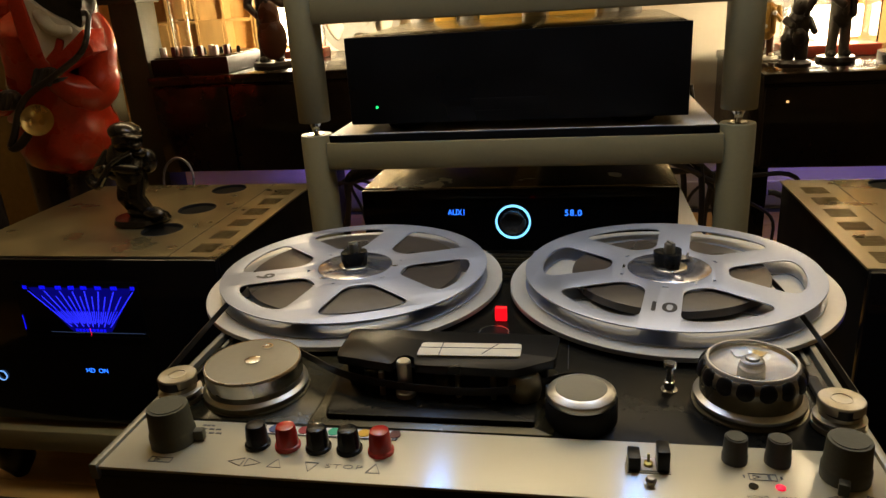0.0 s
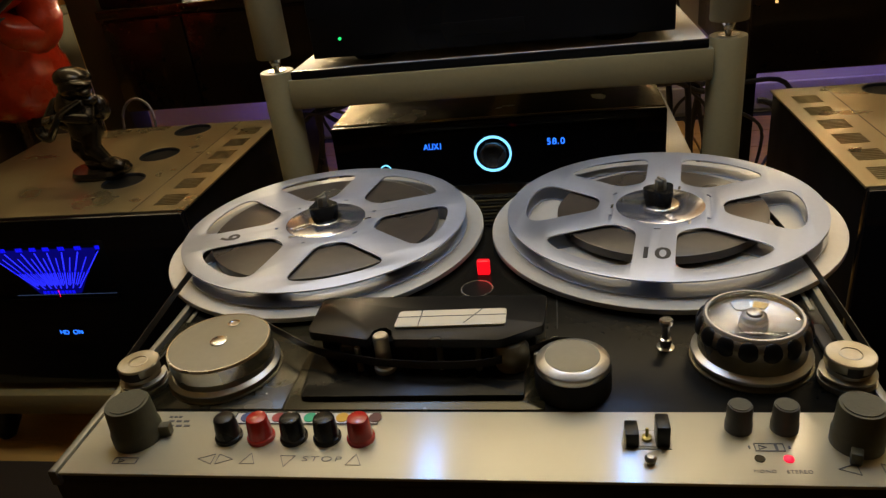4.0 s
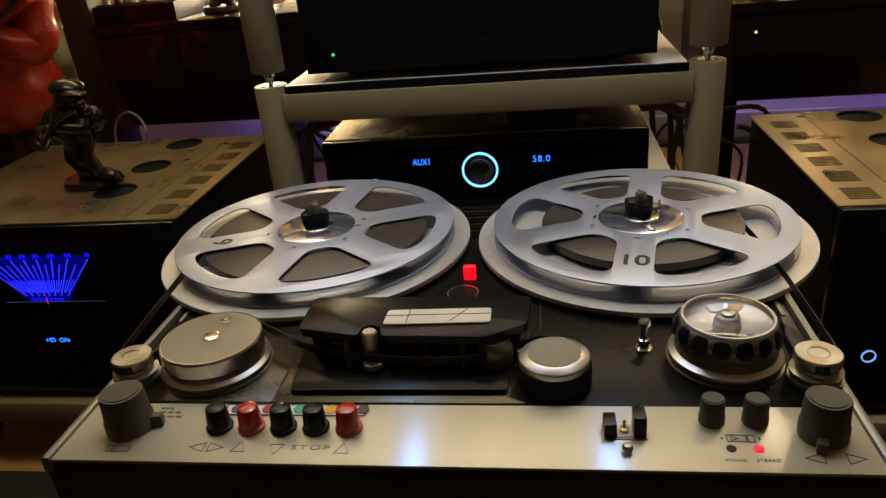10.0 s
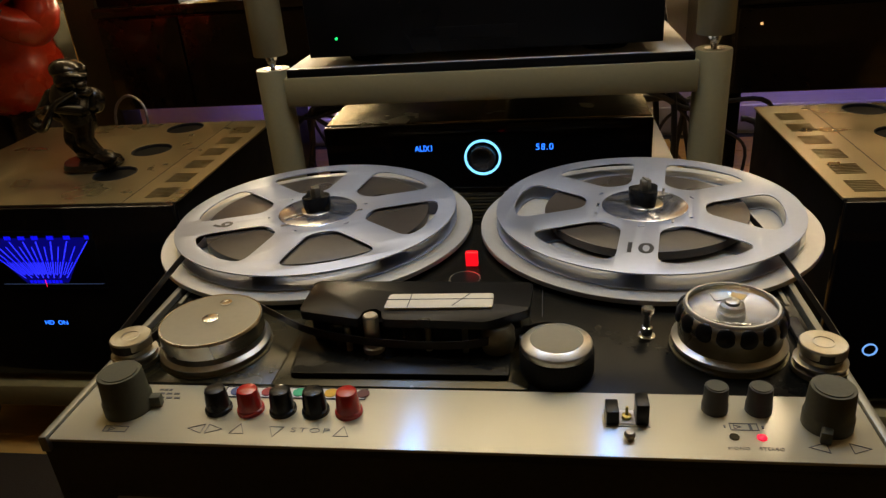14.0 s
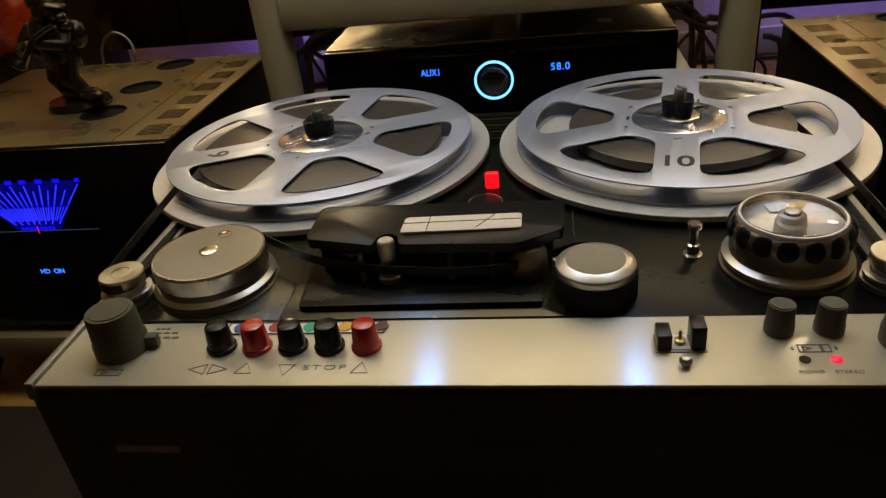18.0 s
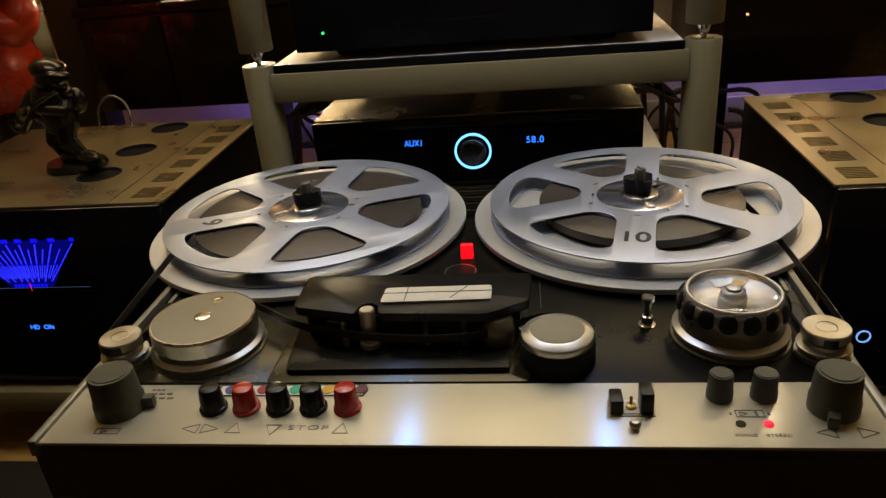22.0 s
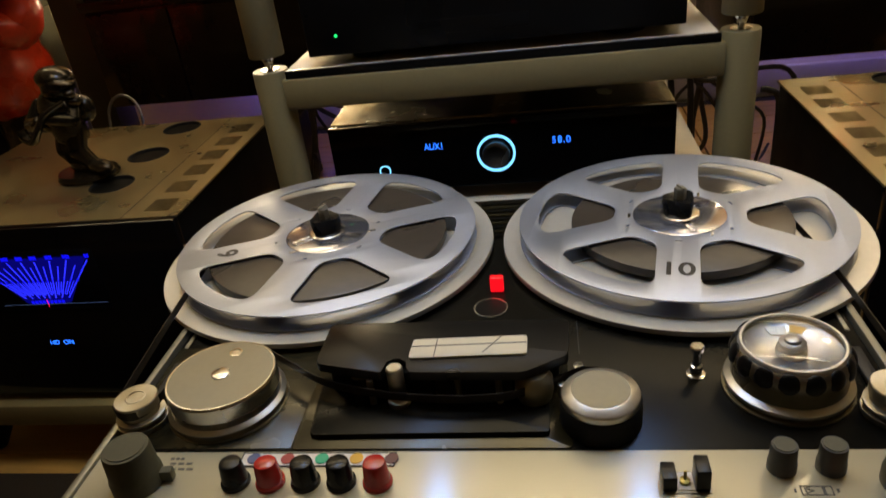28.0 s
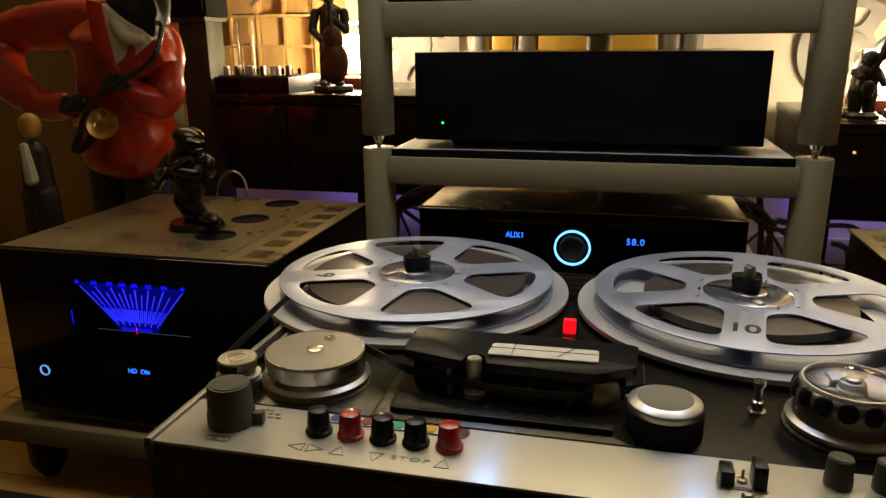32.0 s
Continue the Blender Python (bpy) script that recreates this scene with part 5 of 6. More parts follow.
bm = tube(B(), [(-0.99, 1.34, 1.335), (-0.975, 1.36, 1.40), (-0.965, 1.38, 1.60)], 0.006)
whole("grey_cable", bm, CABLE_GREY, "grey cord hanging behind the speaker", "cable", at=(-0.99, 1.34, 1.335))

# mixer
mx = thing("audio_mixer", (-0.79, 1.35, 0.88), "small black mixing desk with a row of knobs on the lowboard", "mixer")
part("case", prism(B(), [(-0.905, 1.225), (-0.715, 1.225), (-0.715, 1.42), (-0.905, 1.42)], 0.881, 0.918, 0.003), BLACK_SATIN, mx)
part("top_panel", box(B(), -0.900, -0.720, 1.235, 1.41, 0.918, 0.9205, 0.0005), DECK_STEEL, mx)
for k in range(8):
    part("fader_knob", box(B(), -0.893 + k * 0.022, -0.883 + k * 0.022, 1.25 + (k % 3) * 0.012, 1.265 + (k % 3) * 0.012, 0.9203, 0.942, 0.001), WHITE_STRIP if k % 3 != 1 else DOT_DARK, mx)
for k in range(8):
    part("rotary_knob", spin([(0.005, 0.9203), (0.004, 0.934), (0, 0.935)], -0.888 + k * 0.022, 1.33, 16), BLACK_CAP, mx)


# lamps in clear boxes
def box_lamp(x, y, z, w, d, h, glow, label):
    l = thing("table_lamp", (x, y, z), label, "lamp", "clear box lamps")
    part("base", box(B(), x - w / 2 - 0.008, x + w / 2 + 0.008, y - d / 2 - 0.008, y + d / 2 + 0.008, z, z + 0.026, 0.003), BASE_RED, l, "reddish wooden base")
    for n, b in (("front_pane", (x - w / 2, x + w / 2, y - d / 2, y - d / 2 + 0.003)), ("back_pane", (x - w / 2, x + w / 2, y + d / 2 - 0.003, y + d / 2)),
                 ("side_pane", (x - w / 2, x - w / 2 + 0.003, y - d / 2 + 0.004, y + d / 2 - 0.004)), ("side_pane", (x + w / 2 - 0.003, x + w / 2, y - d / 2 + 0.004, y + d / 2 - 0.004))):
        p = part(n, box(B(), *b, z + 0.027, z + h), CLEAR, l, "clear acrylic pane")
        p.visible_shadow = False
    g = part("light_bar", box(B(), x - w / 2 + 0.012, x + w / 2 - 0.012, y + d / 2 - 0.03, y + d / 2 - 0.012, z + 0.035, z + h * 0.80, 0.008), BULB, l, "bright warm light")
    g.visible_shadow = False
    part("light_bar", box(B(), x - w / 2 + 0.006, x + w / 2 - 0.006, y - d / 2 + 0.005, y - d / 2 + 0.010, z + h - 0.006, z + h), BULB, l).visible_shadow = False
    return l


box_lamp(0.637, 1.52, 0.834, 0.184, 0.10, 0.135, 1, "bright lamp in a clear acrylic box on a reddish base")
box_lamp(-0.66, 1.52, 0.880, 0.13, 0.10, 0.165, 1, "bright lamp in a clear acrylic box on a reddish base")

# arched tubes
whole("arched_tube", tube(B(), [(-0.990, 1.6, 1.096), (-0.965, 1.6, 1.115), (-0.92, 1.6, 1.130), (-0.86, 1.6, 1.132), (-0.76, 1.6, 1.100), (-0.689, 1.6, 1.042), (-0.64, 1.6, 0.96), (-0.63, 1.6, 0.882)], 0.0060, 12), CABLE_GREY, "grey arched metal tube behind the figures", "arched tube", "arched tubes", at=(-0.63, 1.6, 0.882))
al = thing("arched_lamp", (0.55, 1.48, 0.834), "grey lamp on an arched arm behind the figures", "lamp")
part("arm", tube(B(), [(0.53, 1.48, 0.836), (0.545, 1.49, 0.92), (0.578, 1.5, 0.972), (0.649, 1.5, 1.035), (0.753, 1.5, 1.075), (0.84, 1.46, 1.16), (0.88, 1.38, 1.38), (0.895, 1.33, 1.52), (0.90, 1.30, 1.575)], 0.0065, 12), CABLE_GREY, al)
part("foot", lathe(B(), [(0.035, 0.8345), (0.035, 0.842), (0.010, 0.850), (0, 0.850)], (0.53, 1.48, 0), 28), CABLE_GREY, al)
part("head", lathe(B(), [(0.034, 1.552), (0.036, 1.556), (0.022, 1.572), (0.008, 1.578), (0, 1.579)], (0.90, 1.30, 0), 28), REEL_GREY, al)
sh = thing("glass_tumbler", (-0.845, 1.30, 0.88), "tall clear glass with a pale rim on the lowboard", "glass")
part("glass", lathe(B(), [(0.020, 0.881), (0.021, 1.05), (0.019, 1.05), (0.018, 0.886)], (-0.835, 1.262, 0), 24), CLEAR, sh)


# ---- figures ----
def sleeve(bm, points, radii, m=0, seg=24, n=7):
    """A soft tube through points with its own radius at each, rounded at both ends."""
    line = smooth_line(points, n)
    rs = smooth_line([(r, 0, 0) for r in radii], n)
    rings = []
    last = len(line) - 1
    side = None
    for k, p in enumerate(line):
        way = (line[min(k + 1, last)] - line[max(k - 1, 0)]).normalized()
        side = way.orthogonal().normalized() if side is None else (side - way * side.dot(way)).normalized()
        up = way.cross(side)
        rings.append([bm.verts.new(p + rs[k].x * (math.cos(a) * side + math.sin(a) * up)) for a in (2 * math.pi * j / seg for j in range(seg))])
    faces = []
    for a, b in zip(rings, rings[1:]):
        for j in range(seg):
            faces.append(bm.faces.new((a[j], a[(j + 1) % seg], b[(j + 1) % seg], b[j])))
    for ring, p, way in ((rings[0][::-1], line[0], line[0] - line[1]), (rings[-1], line[-1], line[-1] - line[-2])):
        c = Vector((0, 0, 0))
        for v in ring:
            c += v.co / len(ring)
        r = (ring[0].co - c).length
        prev = ring
        for f, h in ((0.85, 0.28), (0.5, 0.46)):
            nxt = [bm.verts.new(c + (v.co - c) * f + way.normalized() * r * h) for v in ring]
            for j in range(seg):
                faces.append(bm.faces.new((prev[j], prev[(j + 1) % seg], nxt[(j + 1) % seg], nxt[j])))
            prev = nxt
        faces.append(bm.faces.new(prev))
    for fc in faces:
        fc.material_index = m
    return bm


def creased(bm, m, amount, freq):
    """Presses soft folds into the faces of one material."""
    bmesh.ops.recalc_face_normals(bm, faces=bm.faces)
    bm.normal_update()
    verts = {v for fc in bm.faces if fc.material_index == m for v in fc.verts}
    moves = []
    for v in verts:
        q = v.co * freq
        fold = 1 - abs(noise.noise(Vector((q.x, q.y, q.z * 1.7)))) * 2.6
        moves.append((v, v.normal * (amount * (fold - 0.4) + amount * 0.3 * noise.noise(q * 3.1))))
    for v, d in moves:
        v.co += d
    return bm


def head_shape(bm, m, s, mi):
    """A modelled head, s its half width, that looks along -y before m."""
    bumps = [((0, -1, -0.12), 0.18, 0.34), ((0, -1, 0.12), 0.15, 0.10), ((0.33, -0.9, 0.30), 0.22, 0.11), ((-0.33, -0.9, 0.30), 0.22, 0.11),
             ((0.34, -0.9, 0.08), 0.18, -0.17), ((-0.34, -0.9, 0.08), 0.18, -0.17), ((0, -0.95, -0.46), 0.20, 0.20), ((0, -0.82, -0.72), 0.26, 0.14),
             ((0.62, -0.72, -0.22), 0.30, 0.06), ((-0.62, -0.72, -0.22), 0.30, 0.06), ((1, 0.1, -0.08), 0.17, 0.10), ((-1, 0.1, -0.08), 0.17, 0.10),
             ((0, -0.97, -0.31), 0.09, -0.06)]
    bumps = [(Vector(d).normalized(), w, h * 1.3) for d, w, h in bumps]
    made = bmesh.ops.create_uvsphere(bm, u_segments=44, v_segments=32, radius=1.0)
    for v in made["verts"]:
        d = v.co.normalized()
        k = 1.0
        for c, w, h in bumps:
            k += h * math.exp(-((d - c).length / w) ** 2)
        if d.z > 0.35 or (d.y > 0.25 and d.z > -0.2):
            k += 0.035 * noise.noise(d * 9.0)
        jaw = 1 + 0.24 * min(0.0, d.z)
        v.co = m @ Vector((d.x * k * s * jaw, d.y * k * s * 1.08, d.z * k * s * 1.30))
        for fc in v.link_faces:
            fc.material_index = mi
    return bm


def figure(name, x, y, z, h, mats, label, lean=0.0, bass=False, hat=True, group=""):
    """A standing musician figurine, h high, as one mesh."""
    bm = B()
    s = h / 0.245
    q = lambda dx, dy, dz: (dx * s, dy * s, dz * s)
    lathe(bm, [(0.046 * s, 0), (0.048 * s, 0.006 * s), (0.045 * s, 0.014 * s), (0.0, 0.015 * s)], (0, 0, 0), 28, "z", lambda a, r: 1 + 0.05 * math.sin(3 * a))
    for sx in (-1, 1):
        limb(bm, q(sx * 0.017, 0, 0.018), q(sx * 0.013, 0.002, 0.105), 0.012 * s, 0.015 * s, 1)
        blob(bm, q(sx * 0.019, -0.010, 0.020), (0.010 * s, 0.018 * s, 0.008 * s), 0, 10)
    limb(bm, q(0, 0, 0.098), q(0, 0.002, 0.180), 0.028 * s, 0.023 * s, 2, 16)
    limb(bm, q(-0.004, -0.022, 0.176), q(-0.005, -0.030, 0.105), 0.010 * s, 0.008 * s, 2, 8)
    limb(bm, q(0.012, -0.020, 0.176), q(0.017, -0.026, 0.100), 0.010 * s, 0.009 * s, 2, 8)
    blob(bm, q(0, 0.002, 0.182), (0.032 * s, 0.020 * s, 0.014 * s), 2)
    blob(bm, q(0, -0.002, 0.215), (0.0155 * s, 0.017 * s, 0.019 * s), 0)
    blob(bm, q(-0.002, -0.029, 0.178), (0.006 * s, 0.007 * s, 0.020 * s), 3, 10)
    for sx in (-1, 1):
        limb(bm, q(sx * 0.034, 0.002, 0.178), q(sx * 0.039, -0.012, 0.140), 0.0110 * s, 0.0095 * s, 2)
        limb(bm, q(sx * 0.039, -0.012, 0.140), q(sx * 0.016, -0.034, 0.140 + sx * 0.022), 0.0090 * s, 0.0070 * s, 2)
        blob(bm, q(sx * 0.014, -0.036, 0.142 + sx * 0.022), (0.008 * s, 0.008 * s, 0.008 * s), 0, 10)
    if hat:
        blob(bm, q(0, 0.003, 0.226), (0.0172 * s, 0.0182 * s, 0.0165 * s), 0, 14)
        blob(bm, q(0, -0.010, 0.228), (0.0150 * s, 0.0140 * s, 0.0035 * s), 0, 12)
    if bass:
        blob(bm, q(0.016, -0.048, 0.068), (0.034 * s, 0.016 * s, 0.048 * s), 3)
        blob(bm, q(0.014, -0.046, 0.116), (0.025 * s, 0.014 * s, 0.034 * s), 3)
        limb(bm, q(0.014, -0.050, 0.130), q(0.006, -0.036, 0.238), 0.0060 * s, 0.0045 * s, 0, 8)
    bmesh.ops.rotate(bm, verts=bm.verts, cent=(0, 0, 0), matrix=Euler((0, 0, radians(lean))).to_matrix())
    bm.transform(Matrix.Translation((x, y, z)))
    return whole(name, bm, mats, label, "figurine", group, at=(x, y, z))


figure("bass_player_figurine", -0.645, 1.32, 0.880, 0.248, [FIG_DARK, FIG_DARK, FIG_DARK, FIG_BROWN], "dark figurine of a double bass player on the lowboard", 10, True, True, "musician figurines")
coat = figure("musician_figurine", 0.608, 1.35, 0.834, 0.245, [FIG_DARK, FIG_GREY, FIG_SUIT, FIG_RED], "standing figurine in dark coat with red tie", 6, False, True, "musician figurines")
coat.data.transform(Matrix.Diagonal((0.80, 1, 1, 1)))
bm = B()
lathe(bm, [(0.036, 0), (0.037, 0.006), (0.030, 0.012), (0, 0.013)], (0, 0, 0), 24)
limb(bm, (-0.012, 0, 0.014), (-0.014, -0.004, 0.055), 0.012, 0.016, 1)
limb(bm, (0.014, -0.004, 0.014), (0.012, 0, 0.055), 0.012, 0.016, 1)
limb(bm, (0, 0, 0.050), (0.004, -0.006, 0.092), 0.024, 0.022, 2, 14)
blob(bm, (0.002, -0.014, 0.118), (0.016, 0.017, 0.018), 0)
limb(bm, (0.022, -0.004, 0.092), (0.030, -0.024, 0.070), 0.009, 0.007, 2)
limb(bm, (-0.020, -0.004, 0.092), (-0.016, -0.030, 0.084), 0.009, 0.007, 2)
limb(bm, (0.010, -0.026, 0.105), (0.034, -0.020, 0.160), 0.006, 0.011, 3, 10)
blob(bm, (0.0, -0.028, 0.060), (0.014, 0.010, 0.018), 3)
bm.transform(Matrix.Translation((0.517, 1.33, 0.834)))
whole("horn_player_figurine", bm, [FIG_DARK, FIG_SUIT, FIG_DARK, FIG_DARK], "small crouching figurine with a horn held up", "figurine", "musician figurines", at=(0.517, 1.33, 0.834))
figure("small_figurine", 0.487, 1.45, 0.834, 0.155, [FIG_WHITE, FIG_BROWN, FIG_YELLOW, FIG_YELLOW], "small ochre and brown painted figurine", 0, False, False, "musician figurines")


def jacket_figurine(x, y, z, s, top):
    bm = B()
    limb(bm, (-0.028, 0, 0.02), (-0.026, 0, 0.13), 0.026, 0.032, 0, 18)
    limb(bm, (0.028, 0, 0.02), (0.026, 0, 0.13), 0.026, 0.032, 0, 18)
    sleeve(bm, [(0, 0, 0.10), (0.0, 0, 0.17), (0, 0, 0.23), (0, 0, 0.268)], [0.058, 0.056, 0.066, 0.035], 1, 24)
    for sx in (-1, 1):
        sleeve(bm, [(sx * 0.05, -0.005, 0.255), (sx * 0.075, -0.02, 0.20), (sx * 0.078, -0.035, 0.155), (sx * 0.03, -0.075, 0.175)], [0.024, 0.026, 0.024, 0.018], 1, 18)
        blob(bm, (sx * 0.022, -0.080, 0.178), (0.014, 0.014, 0.013), 0, 12)
    creased(bm, 1, 0.004, 22)
    head_shape(bm, pose(0, -0.012, 0.315, 10, 0, 15), 0.042, 0)
    if top:
        blob(bm, (0.0, 0.006, 0.352), (0.036, 0.036, 0.024), 0, 16)
    lathe(bm, [(0.075, 0), (0.075, 0.02), (0, 0.021)], (0, 0, 0), 28)
    bm.transform(Matrix.Translation((x, y, z)) @ Matrix.Scale(s, 4))
    whole("red_jacket_figurine", bm, [FIG_DARK, FIG_RED], "larger figurine in a glossy red jacket", "figurine", "musician figurines", at=(x, y, z))


jacket_figurine(0.762, 1.34, 0.834, 1.0, False)
jacket_figurine(-1.185, 1.32, 0.880, 0.90, True)
pd = thing("pedestal", (-1.185, 1.32, FLOOR), "plain dark pedestal under the figurine", "pedestal")
part("column", box(B(), -1.265, -1.105, 1.24, 1.40, FLOOR, 0.862, 0.003), BLACK_CASE, pd)
part("top", box(B(), -1.275, -1.095, 1.23, 1.41, 0.8622, 0.880, 0.003), BLACK_CASE, pd)

# little bronze figure on the amplifier
bm = B()
lathe(bm, [(0.040, 0), (0.043, 0.005), (0.040, 0.012), (0.0, 0.013)], (0.002, 0.0, 0), 28, "z", lambda a, r: 1 + 0.10 * math.cos(2 * a) + 0.03 * math.sin(5 * a))
limb(bm, (-0.014, 0.012, 0.018), (-0.020, 0.000, 0.046), 0.012, 0.014)
limb(bm, (-0.020, 0.000, 0.046), (-0.010, 0.006, 0.074), 0.014, 0.018)
limb(bm, (0.020, -0.004, 0.018), (0.004, -0.008, 0.046), 0.011, 0.014)
limb(bm, (0.004, -0.008, 0.046), (0.002, 0.004, 0.074), 0.014, 0.018)
blob(bm, (-0.004, -0.002, 0.020), (0.022, 0.013, 0.010), 0, 14, (0, 0, -30))
blob(bm, (0.036, -0.016, 0.021), (0.026, 0.014, 0.011), 0, 14, (0, 0, -25))
limb(bm, (-0.005, 0.006, 0.070), (-0.008, 0.002, 0.112), 0.025, 0.028, 0, 18)
blob(bm, (-0.016, 0.002, 0.086), (0.028, 0.022, 0.014))
limb(bm, (-0.034, 0.0, 0.114), (-0.046, -0.016, 0.092), 0.012, 0.011)
limb(bm, (-0.046, -0.016, 0.092), (-0.022, -0.034, 0.100), 0.011, 0.008)
limb(bm, (0.020, -0.002, 0.114), (0.026, -0.024, 0.096), 0.012, 0.010)
limb(bm, (0.026, -0.024, 0.096), (-0.004, -0.036, 0.104), 0.010, 0.008)
blob(bm, (0.008, -0.006, 0.140), (0.024, 0.023, 0.022))
blob(bm, (0.030, -0.018, 0.132), (0.008, 0.008, 0.007))
blob(bm, (0.028, -0.010, 0.120), (0.012, 0.012, 0.009))
blob(bm, (0.004, 0.000, 0.152), (0.027, 0.026, 0.017), 0, 18, (0, 10, 0))
blob(bm, (0.022, -0.012, 0.148), (0.016, 0.016, 0.004), 0, 14, (0, 14, 0))
blob(bm, (-0.002, 0.0, 0.108), (0.036, 0.029, 0.026), 0, 18)
blob(bm, (0.030, 0.004, 0.104), (0.016, 0.014, 0.020), 0, 14)
tube(bm, [(0.022, -0.026, 0.124), (0.000, -0.044, 0.112), (-0.014, -0.048, 0.094), (-0.030, -0.046, 0.076), (-0.044, -0.042, 0.080), (-0.048, -0.040, 0.092)], 0.0036, 10, 5, 2.2)
bm.transform(Matrix.Translation((-0.648, 0.690, 0.697)))
whole("bronze_figurine", bm, BRONZE, "small dark bronze musician figurine on the amplifier lid", "figurine", at=(-0.648, 0.69, 0.697))

# large saxophonist statue
def chest(bm, outline, proud, mi):
    """A flat piece of clothing on the chest, outlined in x and z, that turns a little towards +x."""
    front = [bm.verts.new((x, 0.866 - proud + 0.25 * (x + 0.90), z)) for x, z in outline]
    back = [bm.verts.new((v.co.x, v.co.y + 0.075, v.co.z)) for v in front]
    n = len(front)
    made = [bm.faces.new(front), bm.faces.new(back[::-1])]
    made += [bm.faces.new((front[k], back[k], back[(k + 1) % n], front[(k + 1) % n])) for k in range(n)]
    for fc in made:
        fc.material_index = mi
    bmesh.ops.recalc_face_normals(bm, faces=made)
    bmesh.ops.bevel(bm, geom=list({e for fc in made for e in fc.edges}), offset=0.003, segments=2, profile=0.5, affect="EDGES", material=mi)


bm = B()
ax, ay = -0.965, 0.985
sleeve(bm, [(ax - 0.010, ay, 0.768), (ax - 0.006, ay, 0.800), (ax - 0.004, ay - 0.003, 0.850), (ax + 0.004, ay, 0.930), (ax + 0.016, ay, 1.000), (ax + 0.026, ay - 0.005, 1.045)], [0.098, 0.100, 0.092, 0.100, 0.108, 0.060], 1, 48)
sleeve(bm, [(ax + 0.040, ay, 1.022), (ax - 0.060, ay + 0.000, 1.030), (ax - 0.160, ay + 0.000, 1.030), (ax - 0.262, ay - 0.020, 1.010), (ax - 0.240, ay - 0.050, 0.930), (ax - 0.140, ay - 0.085, 0.880), (ax - 0.050, ay - 0.110, 0.880)], [0.052, 0.055, 0.050, 0.043, 0.038, 0.032, 0.026], 1, 28)
sleeve(bm, [(ax + 0.080, ay - 0.005, 1.010), (ax + 0.112, ay - 0.030, 0.985), (ax + 0.126, ay - 0.050, 0.930), (ax + 0.120, ay - 0.062, 0.888), (ax + 0.096, ay - 0.092, 0.898), (ax + 0.072, ay - 0.106, 0.922)], [0.040, 0.041, 0.037, 0.035, 0.030, 0.022], 1, 28)
sleeve(bm, [(ax - 0.09, ay - 0.05, 0.838), (ax - 0.02, ay - 0.086, 0.834), (ax + 0.042, ay - 0.062, 0.828), (ax + 0.062, ay, 0.826)], [0.010, 0.013, 0.013, 0.010], 1, 14)
creased(bm, 1, 0.0032, 13)
limb(bm, (ax - 0.065, ay, FLOOR + 0.03), (ax - 0.065, ay + 0.01, 0.76), 0.045, 0.056, 0, 18)
limb(bm, (ax + 0.015, ay, FLOOR + 0.03), (ax + 0.008, ay + 0.01, 0.76), 0.042, 0.050, 0, 18)
blob(bm, (ax - 0.05, ay - 0.040, FLOOR + 0.03), (0.045, 0.09, 0.030), 0)
blob(bm, (ax + 0.06, ay - 0.040, FLOOR + 0.03), (0.045, 0.09, 0.030), 0)
# fingers on the keys
for hx, hz in ((ax + 0.070, 0.925), (ax - 0.030, 0.884)):
    blob(bm, (hx, ay - 0.112, hz), (0.026, 0.018, 0.020), 0)
    for k in range(4):
        limb(bm, (hx - 0.018 + 0.011 * k, ay - 0.124, hz + 0.010), (hx - 0.024 + 0.011 * k, ay - 0.134, hz - 0.012), 0.0062, 0.0052, 0, 8)
lathe(bm, [(0.023, 0), (0.026, 0.004), (0.024, 0.010), (0, 0.011)], (ax + 0.080, ay - 0.105, 0.912), 16)
# shirt, collar wings, lapels and tie
chest(bm, [(-0.912, 1.070), (-0.900, 0.948), (-0.880, 0.940), (-0.820, 0.996), (-0.846, 1.020), (-0.890, 1.050)], 0.0, 2)
chest(bm, [(-0.934, 1.074), (-0.909, 1.070), (-0.895, 0.955), (-0.874, 0.928), (-0.902, 0.922), (-0.930, 0.985)], 0.004, 1)
chest(bm, [(-0.818, 1.004), (-0.890, 0.946), (-0.876, 0.924), (-0.806, 0.962)], 0.004, 1)
chest(bm, [(-0.866, 0.992), (-0.854, 0.986), (-0.866, 0.958), (-0.886, 0.946), (-0.894, 0.956), (-0.874, 0.974)], 0.004, 1)
# head bent over the mouthpiece
limb(bm, (ax + 0.070, ay - 0.020, 1.00), (ax + 0.088, ay - 0.030, 1.05), 0.044, 0.044, 0, 18)
sleeve(bm, [(-0.926, 0.930, 1.050), (-0.908, 0.894, 1.052), (-0.886, 0.872, 1.026), (-0.862, 0.866, 1.006), (-0.838, 0.876, 1.004)], [0.010, 0.012, 0.012, 0.011, 0.008], 2, 14)
n0 = len(bm.verts)
blob(bm, (ax + 0.074, ay - 0.032, 1.096), (0.058, 0.056, 0.052), 4, 32, (0, -18, 0))
bm.verts.ensure_lookup_table()
for v in bm.verts[n0:]:
    v.co += v.co.normalized() * 0.0016 * noise.noise(v.co * 210)
head_shape(bm, pose(ax + 0.094, ay - 0.058, 1.068, 4, 0, 54), 0.055, 4)
# saxophone
tube(bm, [(ax + 0.150, ay - 0.084, 1.032), (ax + 0.160, ay - 0.096, 1.018), (ax + 0.153, ay - 0.122, 0.968), (ax + 0.100, ay - 0.134, 0.930), (ax + 0.020, ay - 0.136, 0.886), (ax - 0.018, ay - 0.138, 0.822), (ax - 0.030, ay - 0.140, 0.798), (ax - 0.014, ay - 0.140, 0.800), (ax + 0.012, ay - 0.138, 0.822)], 0.0042, 14, 6, 2.0)
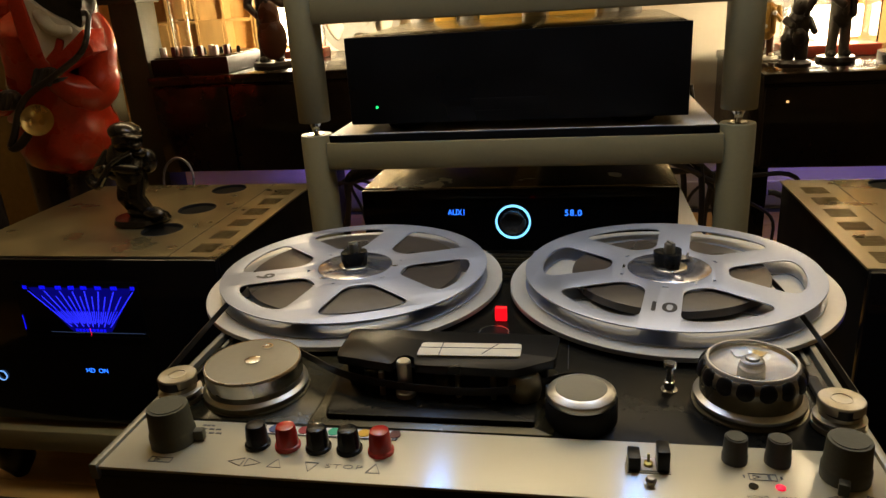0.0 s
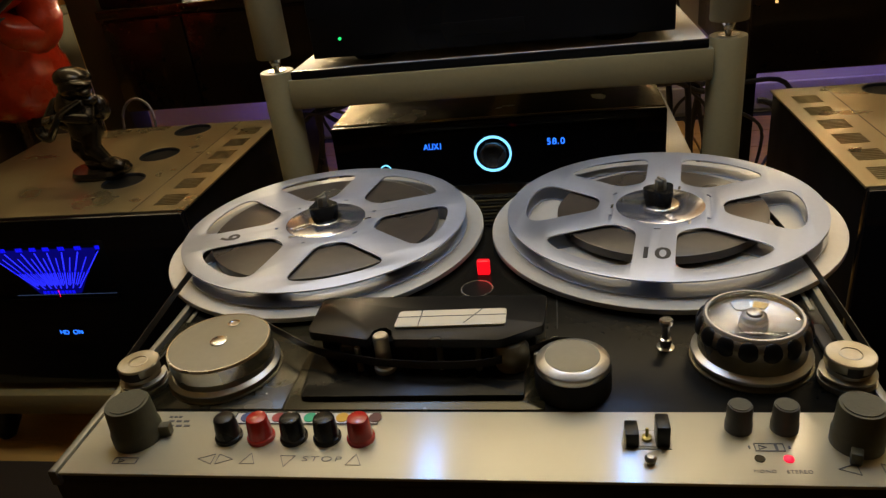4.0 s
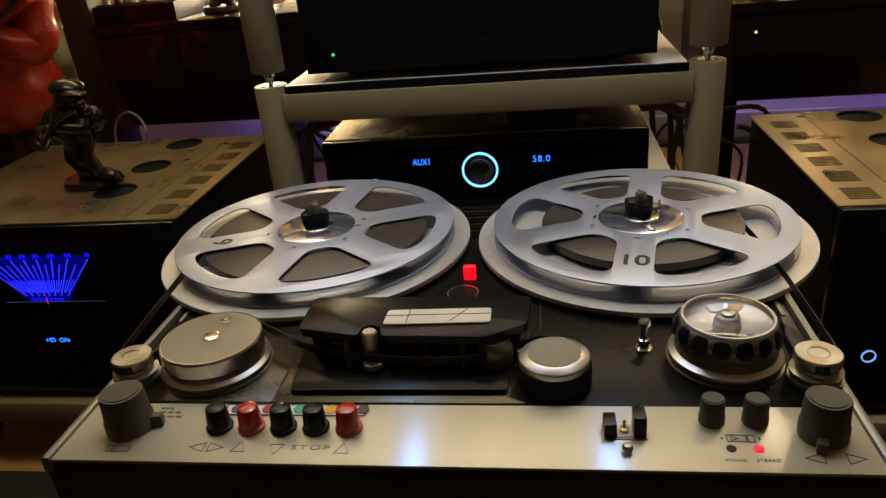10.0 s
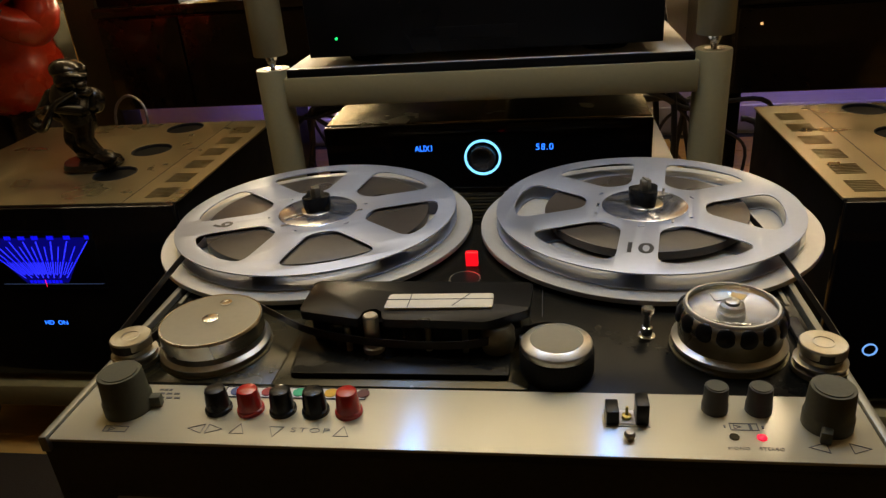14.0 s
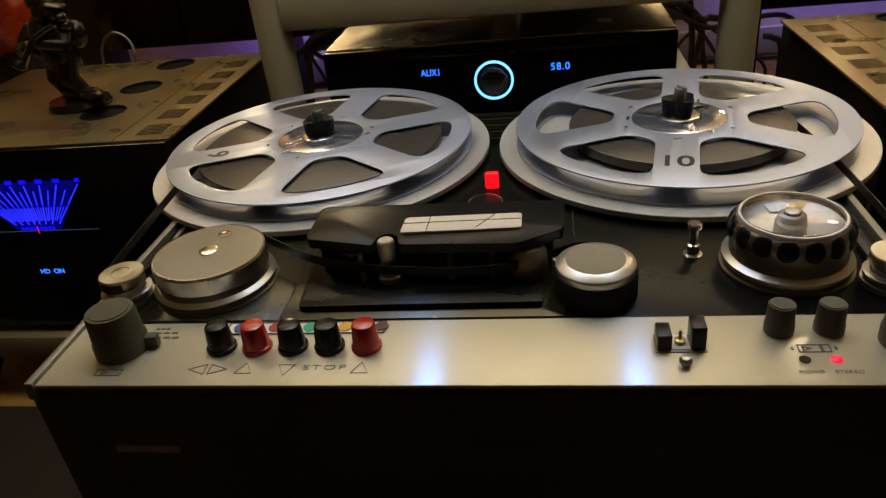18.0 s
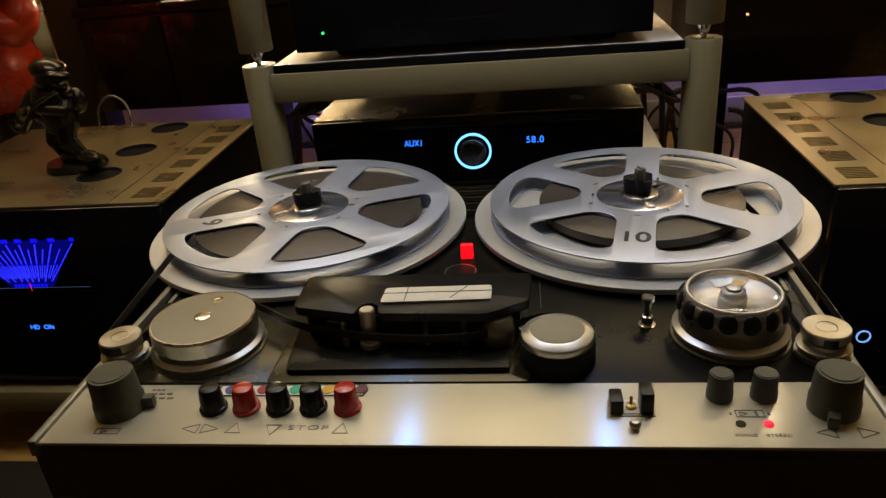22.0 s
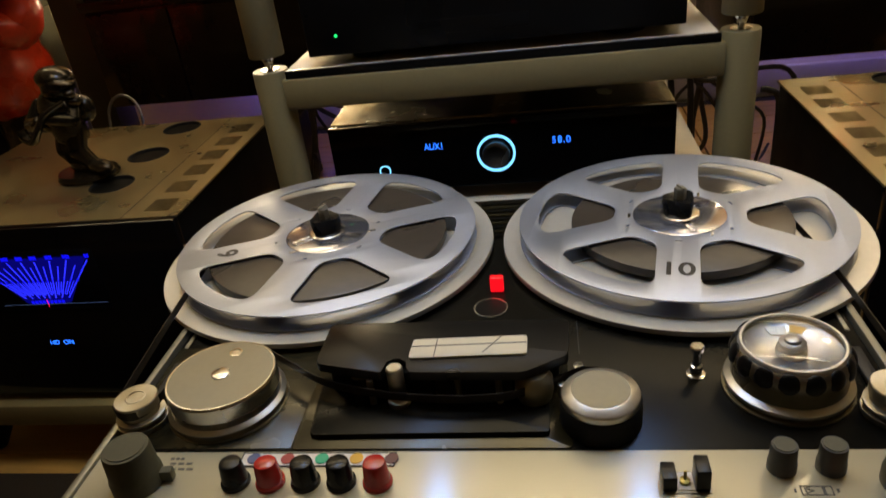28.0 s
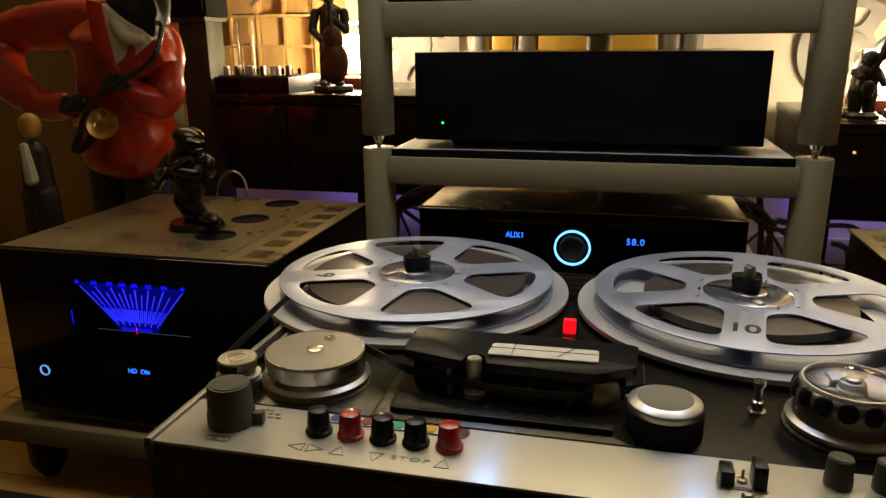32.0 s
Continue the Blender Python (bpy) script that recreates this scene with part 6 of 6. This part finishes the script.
n0 = len(bm.faces)
lathe(bm, [(0.012, 0), (0.014, 0.014), (0.019, 0.026), (0.0295, 0.034), (0.0275, 0.0335), (0.015, 0.026), (0.006, 0.008)], (0, 0, 0), 32)
bm.faces.ensure_lookup_table()
vs = set()
for fc in bm.faces[n0:]:
    fc.material_index = 3
    vs.update(fc.verts)
bmesh.ops.transform(bm, matrix=Matrix.Translation((ax + 0.026, ay - 0.108, 0.838)) @ Euler((radians(72), 0, radians(22))).to_matrix().to_4x4(), verts=list(vs))
lathe(bm, [(0.16, FLOOR), (0.17, FLOOR + 0.012), (0.16, FLOOR + 0.028), (0, FLOOR + 0.029)], (ax, ay, 0), 32)
whole("saxophonist_statue", bm, [FIG_DARK, FIG_RED, FIG_WHITE, FIG_GOLD, FIG_SKIN], "large painted saxophonist statue in a glossy red jacket", "statue", at=(ax, ay, FLOOR))
bm = B()
limb(bm, (-1.030, 0.78, 0.72), (-1.030, 0.78, 0.80), 0.030, 0.026, 0, 14)
blob(bm, (-1.030, 0.78, 0.850), (0.020, 0.020, 0.024), 1)
limb(bm, (-1.024, 0.752, 0.815), (-1.018, 0.752, 0.755), 0.008, 0.012, 2, 8)
limb(bm, (-1.050, 0.78, FLOOR), (-1.040, 0.78, 0.72), 0.020, 0.026, 0)
limb(bm, (-1.010, 0.78, FLOOR), (-1.020, 0.78, 0.72), 0.020, 0.026, 0)
whole("dark_statuette", bm, [FIG_DARK, FIG_YELLOW, FIG_WHITE], "dim dark statuette with a pale shirt beside the amplifier", "figurine", at=(-1.030, 0.78, FLOOR))

# cables behind the rack
random.seed(7)
for hub, start, ends in (((-0.425, 1.15, 0.650), (-0.22, 1.00, 0.715), ((-0.56, 0.610), (-0.54, 0.530), (-0.47, 0.480), (-0.36, 0.590), (-0.34, 0.530), (-0.50, 0.440), (-0.41, 0.470))),
                         ((0.335, 1.15, 0.640), (0.19, 1.00, 0.715), ((0.30, 0.560), (0.36, 0.480), (0.40, 0.600), (0.43, 0.470), (0.52, 0.610), (0.34, 0.440), (0.48, 0.520)))):
    for k, (ex, ez) in enumerate(ends):
        j = lambda w: random.uniform(-w, w)
        pts = [(start[0] + j(0.03), start[1], start[2] + j(0.02)), ((start[0] + hub[0]) / 2 + j(0.02), 1.09, hub[2] + 0.045 + j(0.02)), (hub[0] + j(0.012), hub[1] + j(0.02), hub[2] + j(0.012)),
               ((hub[0] + ex) / 2 + j(0.01), hub[1] + 0.03, (hub[2] + ez) / 2 + 0.012 + j(0.01)), (ex, hub[1] + 0.06 + j(0.02), ez), (ex + j(0.05), hub[1] + 0.12, STEP + 0.006), (ex + j(0.12), hub[1] + 0.25, STEP + 0.006)]
        whole("signal_cable", tube(B(), pts, (0.0035, 0.005, 0.0065)[k % 3], 8, 6), CABLE, "black signal cable looping behind the rack", "cable", "signal cables", at=pts[-1])
for x, y in ((0.300, 1.12), (0.268, 1.14), (0.455, 1.10)):
    top = 0.83 if x < 0.4 else 0.620
    pts = [(x - 0.02, y, top), (x - 0.005, y, 0.6 * top + 0.245), (x + 0.012, y, 0.64 if x < 0.4 else 0.60), (x + 0.018, y + 0.01, 0.52), (x + 0.02, y + 0.03, STEP + 0.006), (x + 0.03, y + 0.12, STEP + 0.006)]
    whole("mains_cable", tube(B(), pts, 0.006, 8, 6), CABLE, "thick black mains cable hanging behind the rack", "cable", "mains cables", at=pts[-1])
whole("signal_cable", tube(B(), [(-0.79, 0.928, 0.60), (-0.79, 0.985, 0.62), (-0.785, 1.00, 0.705), (-0.755, 1.005, 0.735), (-0.722, 1.00, 0.715), (-0.712, 0.975, 0.66), (-0.71, 0.928, 0.62)], 0.0026, 8, 6), CABLE_GREY, "grey cable looping behind the amplifier", "cable", "signal cables", at=(-0.77, 1.02, 0.60))

# oak boards of the floor, kept last
plank = to_mesh("board", box(B(), -0.60, 0.60, -0.0585, 0.0585, -0.012, 0.0, 0.0012, 1), FLOOR_WOOD)
y = 1.13 + 0.0585
while y < WY - 0.02:
    for xa, xb in ((-0.778, 0.408), (0.412, 1.598), (1.602, 2.188)):
        o = new("board", plank)
        o.location = ((xa + xb) / 2, min(y, 1.782 - 0.0585), STEP)
        o.scale = ((xb - xa) / 1.2, 1, 1)
        o.parent = step_ob
    y += 0.119
row = 0
y = -2.14
while y < WY - 0.06:
    for k in range(-2, 3):
        x = k * 1.204 + (0.6 if row % 2 else 0.1)
        xa, xb = max(x - 0.6, -2.198), min(x + 0.6, 2.198)
        if xb - xa > 0.15:
            o = new("board", plank)
            o.location = ((xa + xb) / 2, y, FLOOR)
            o.scale = ((xb - xa) / 1.2, 1, 1)
            o.parent = floor_ob
    row += 1
    y += 0.119
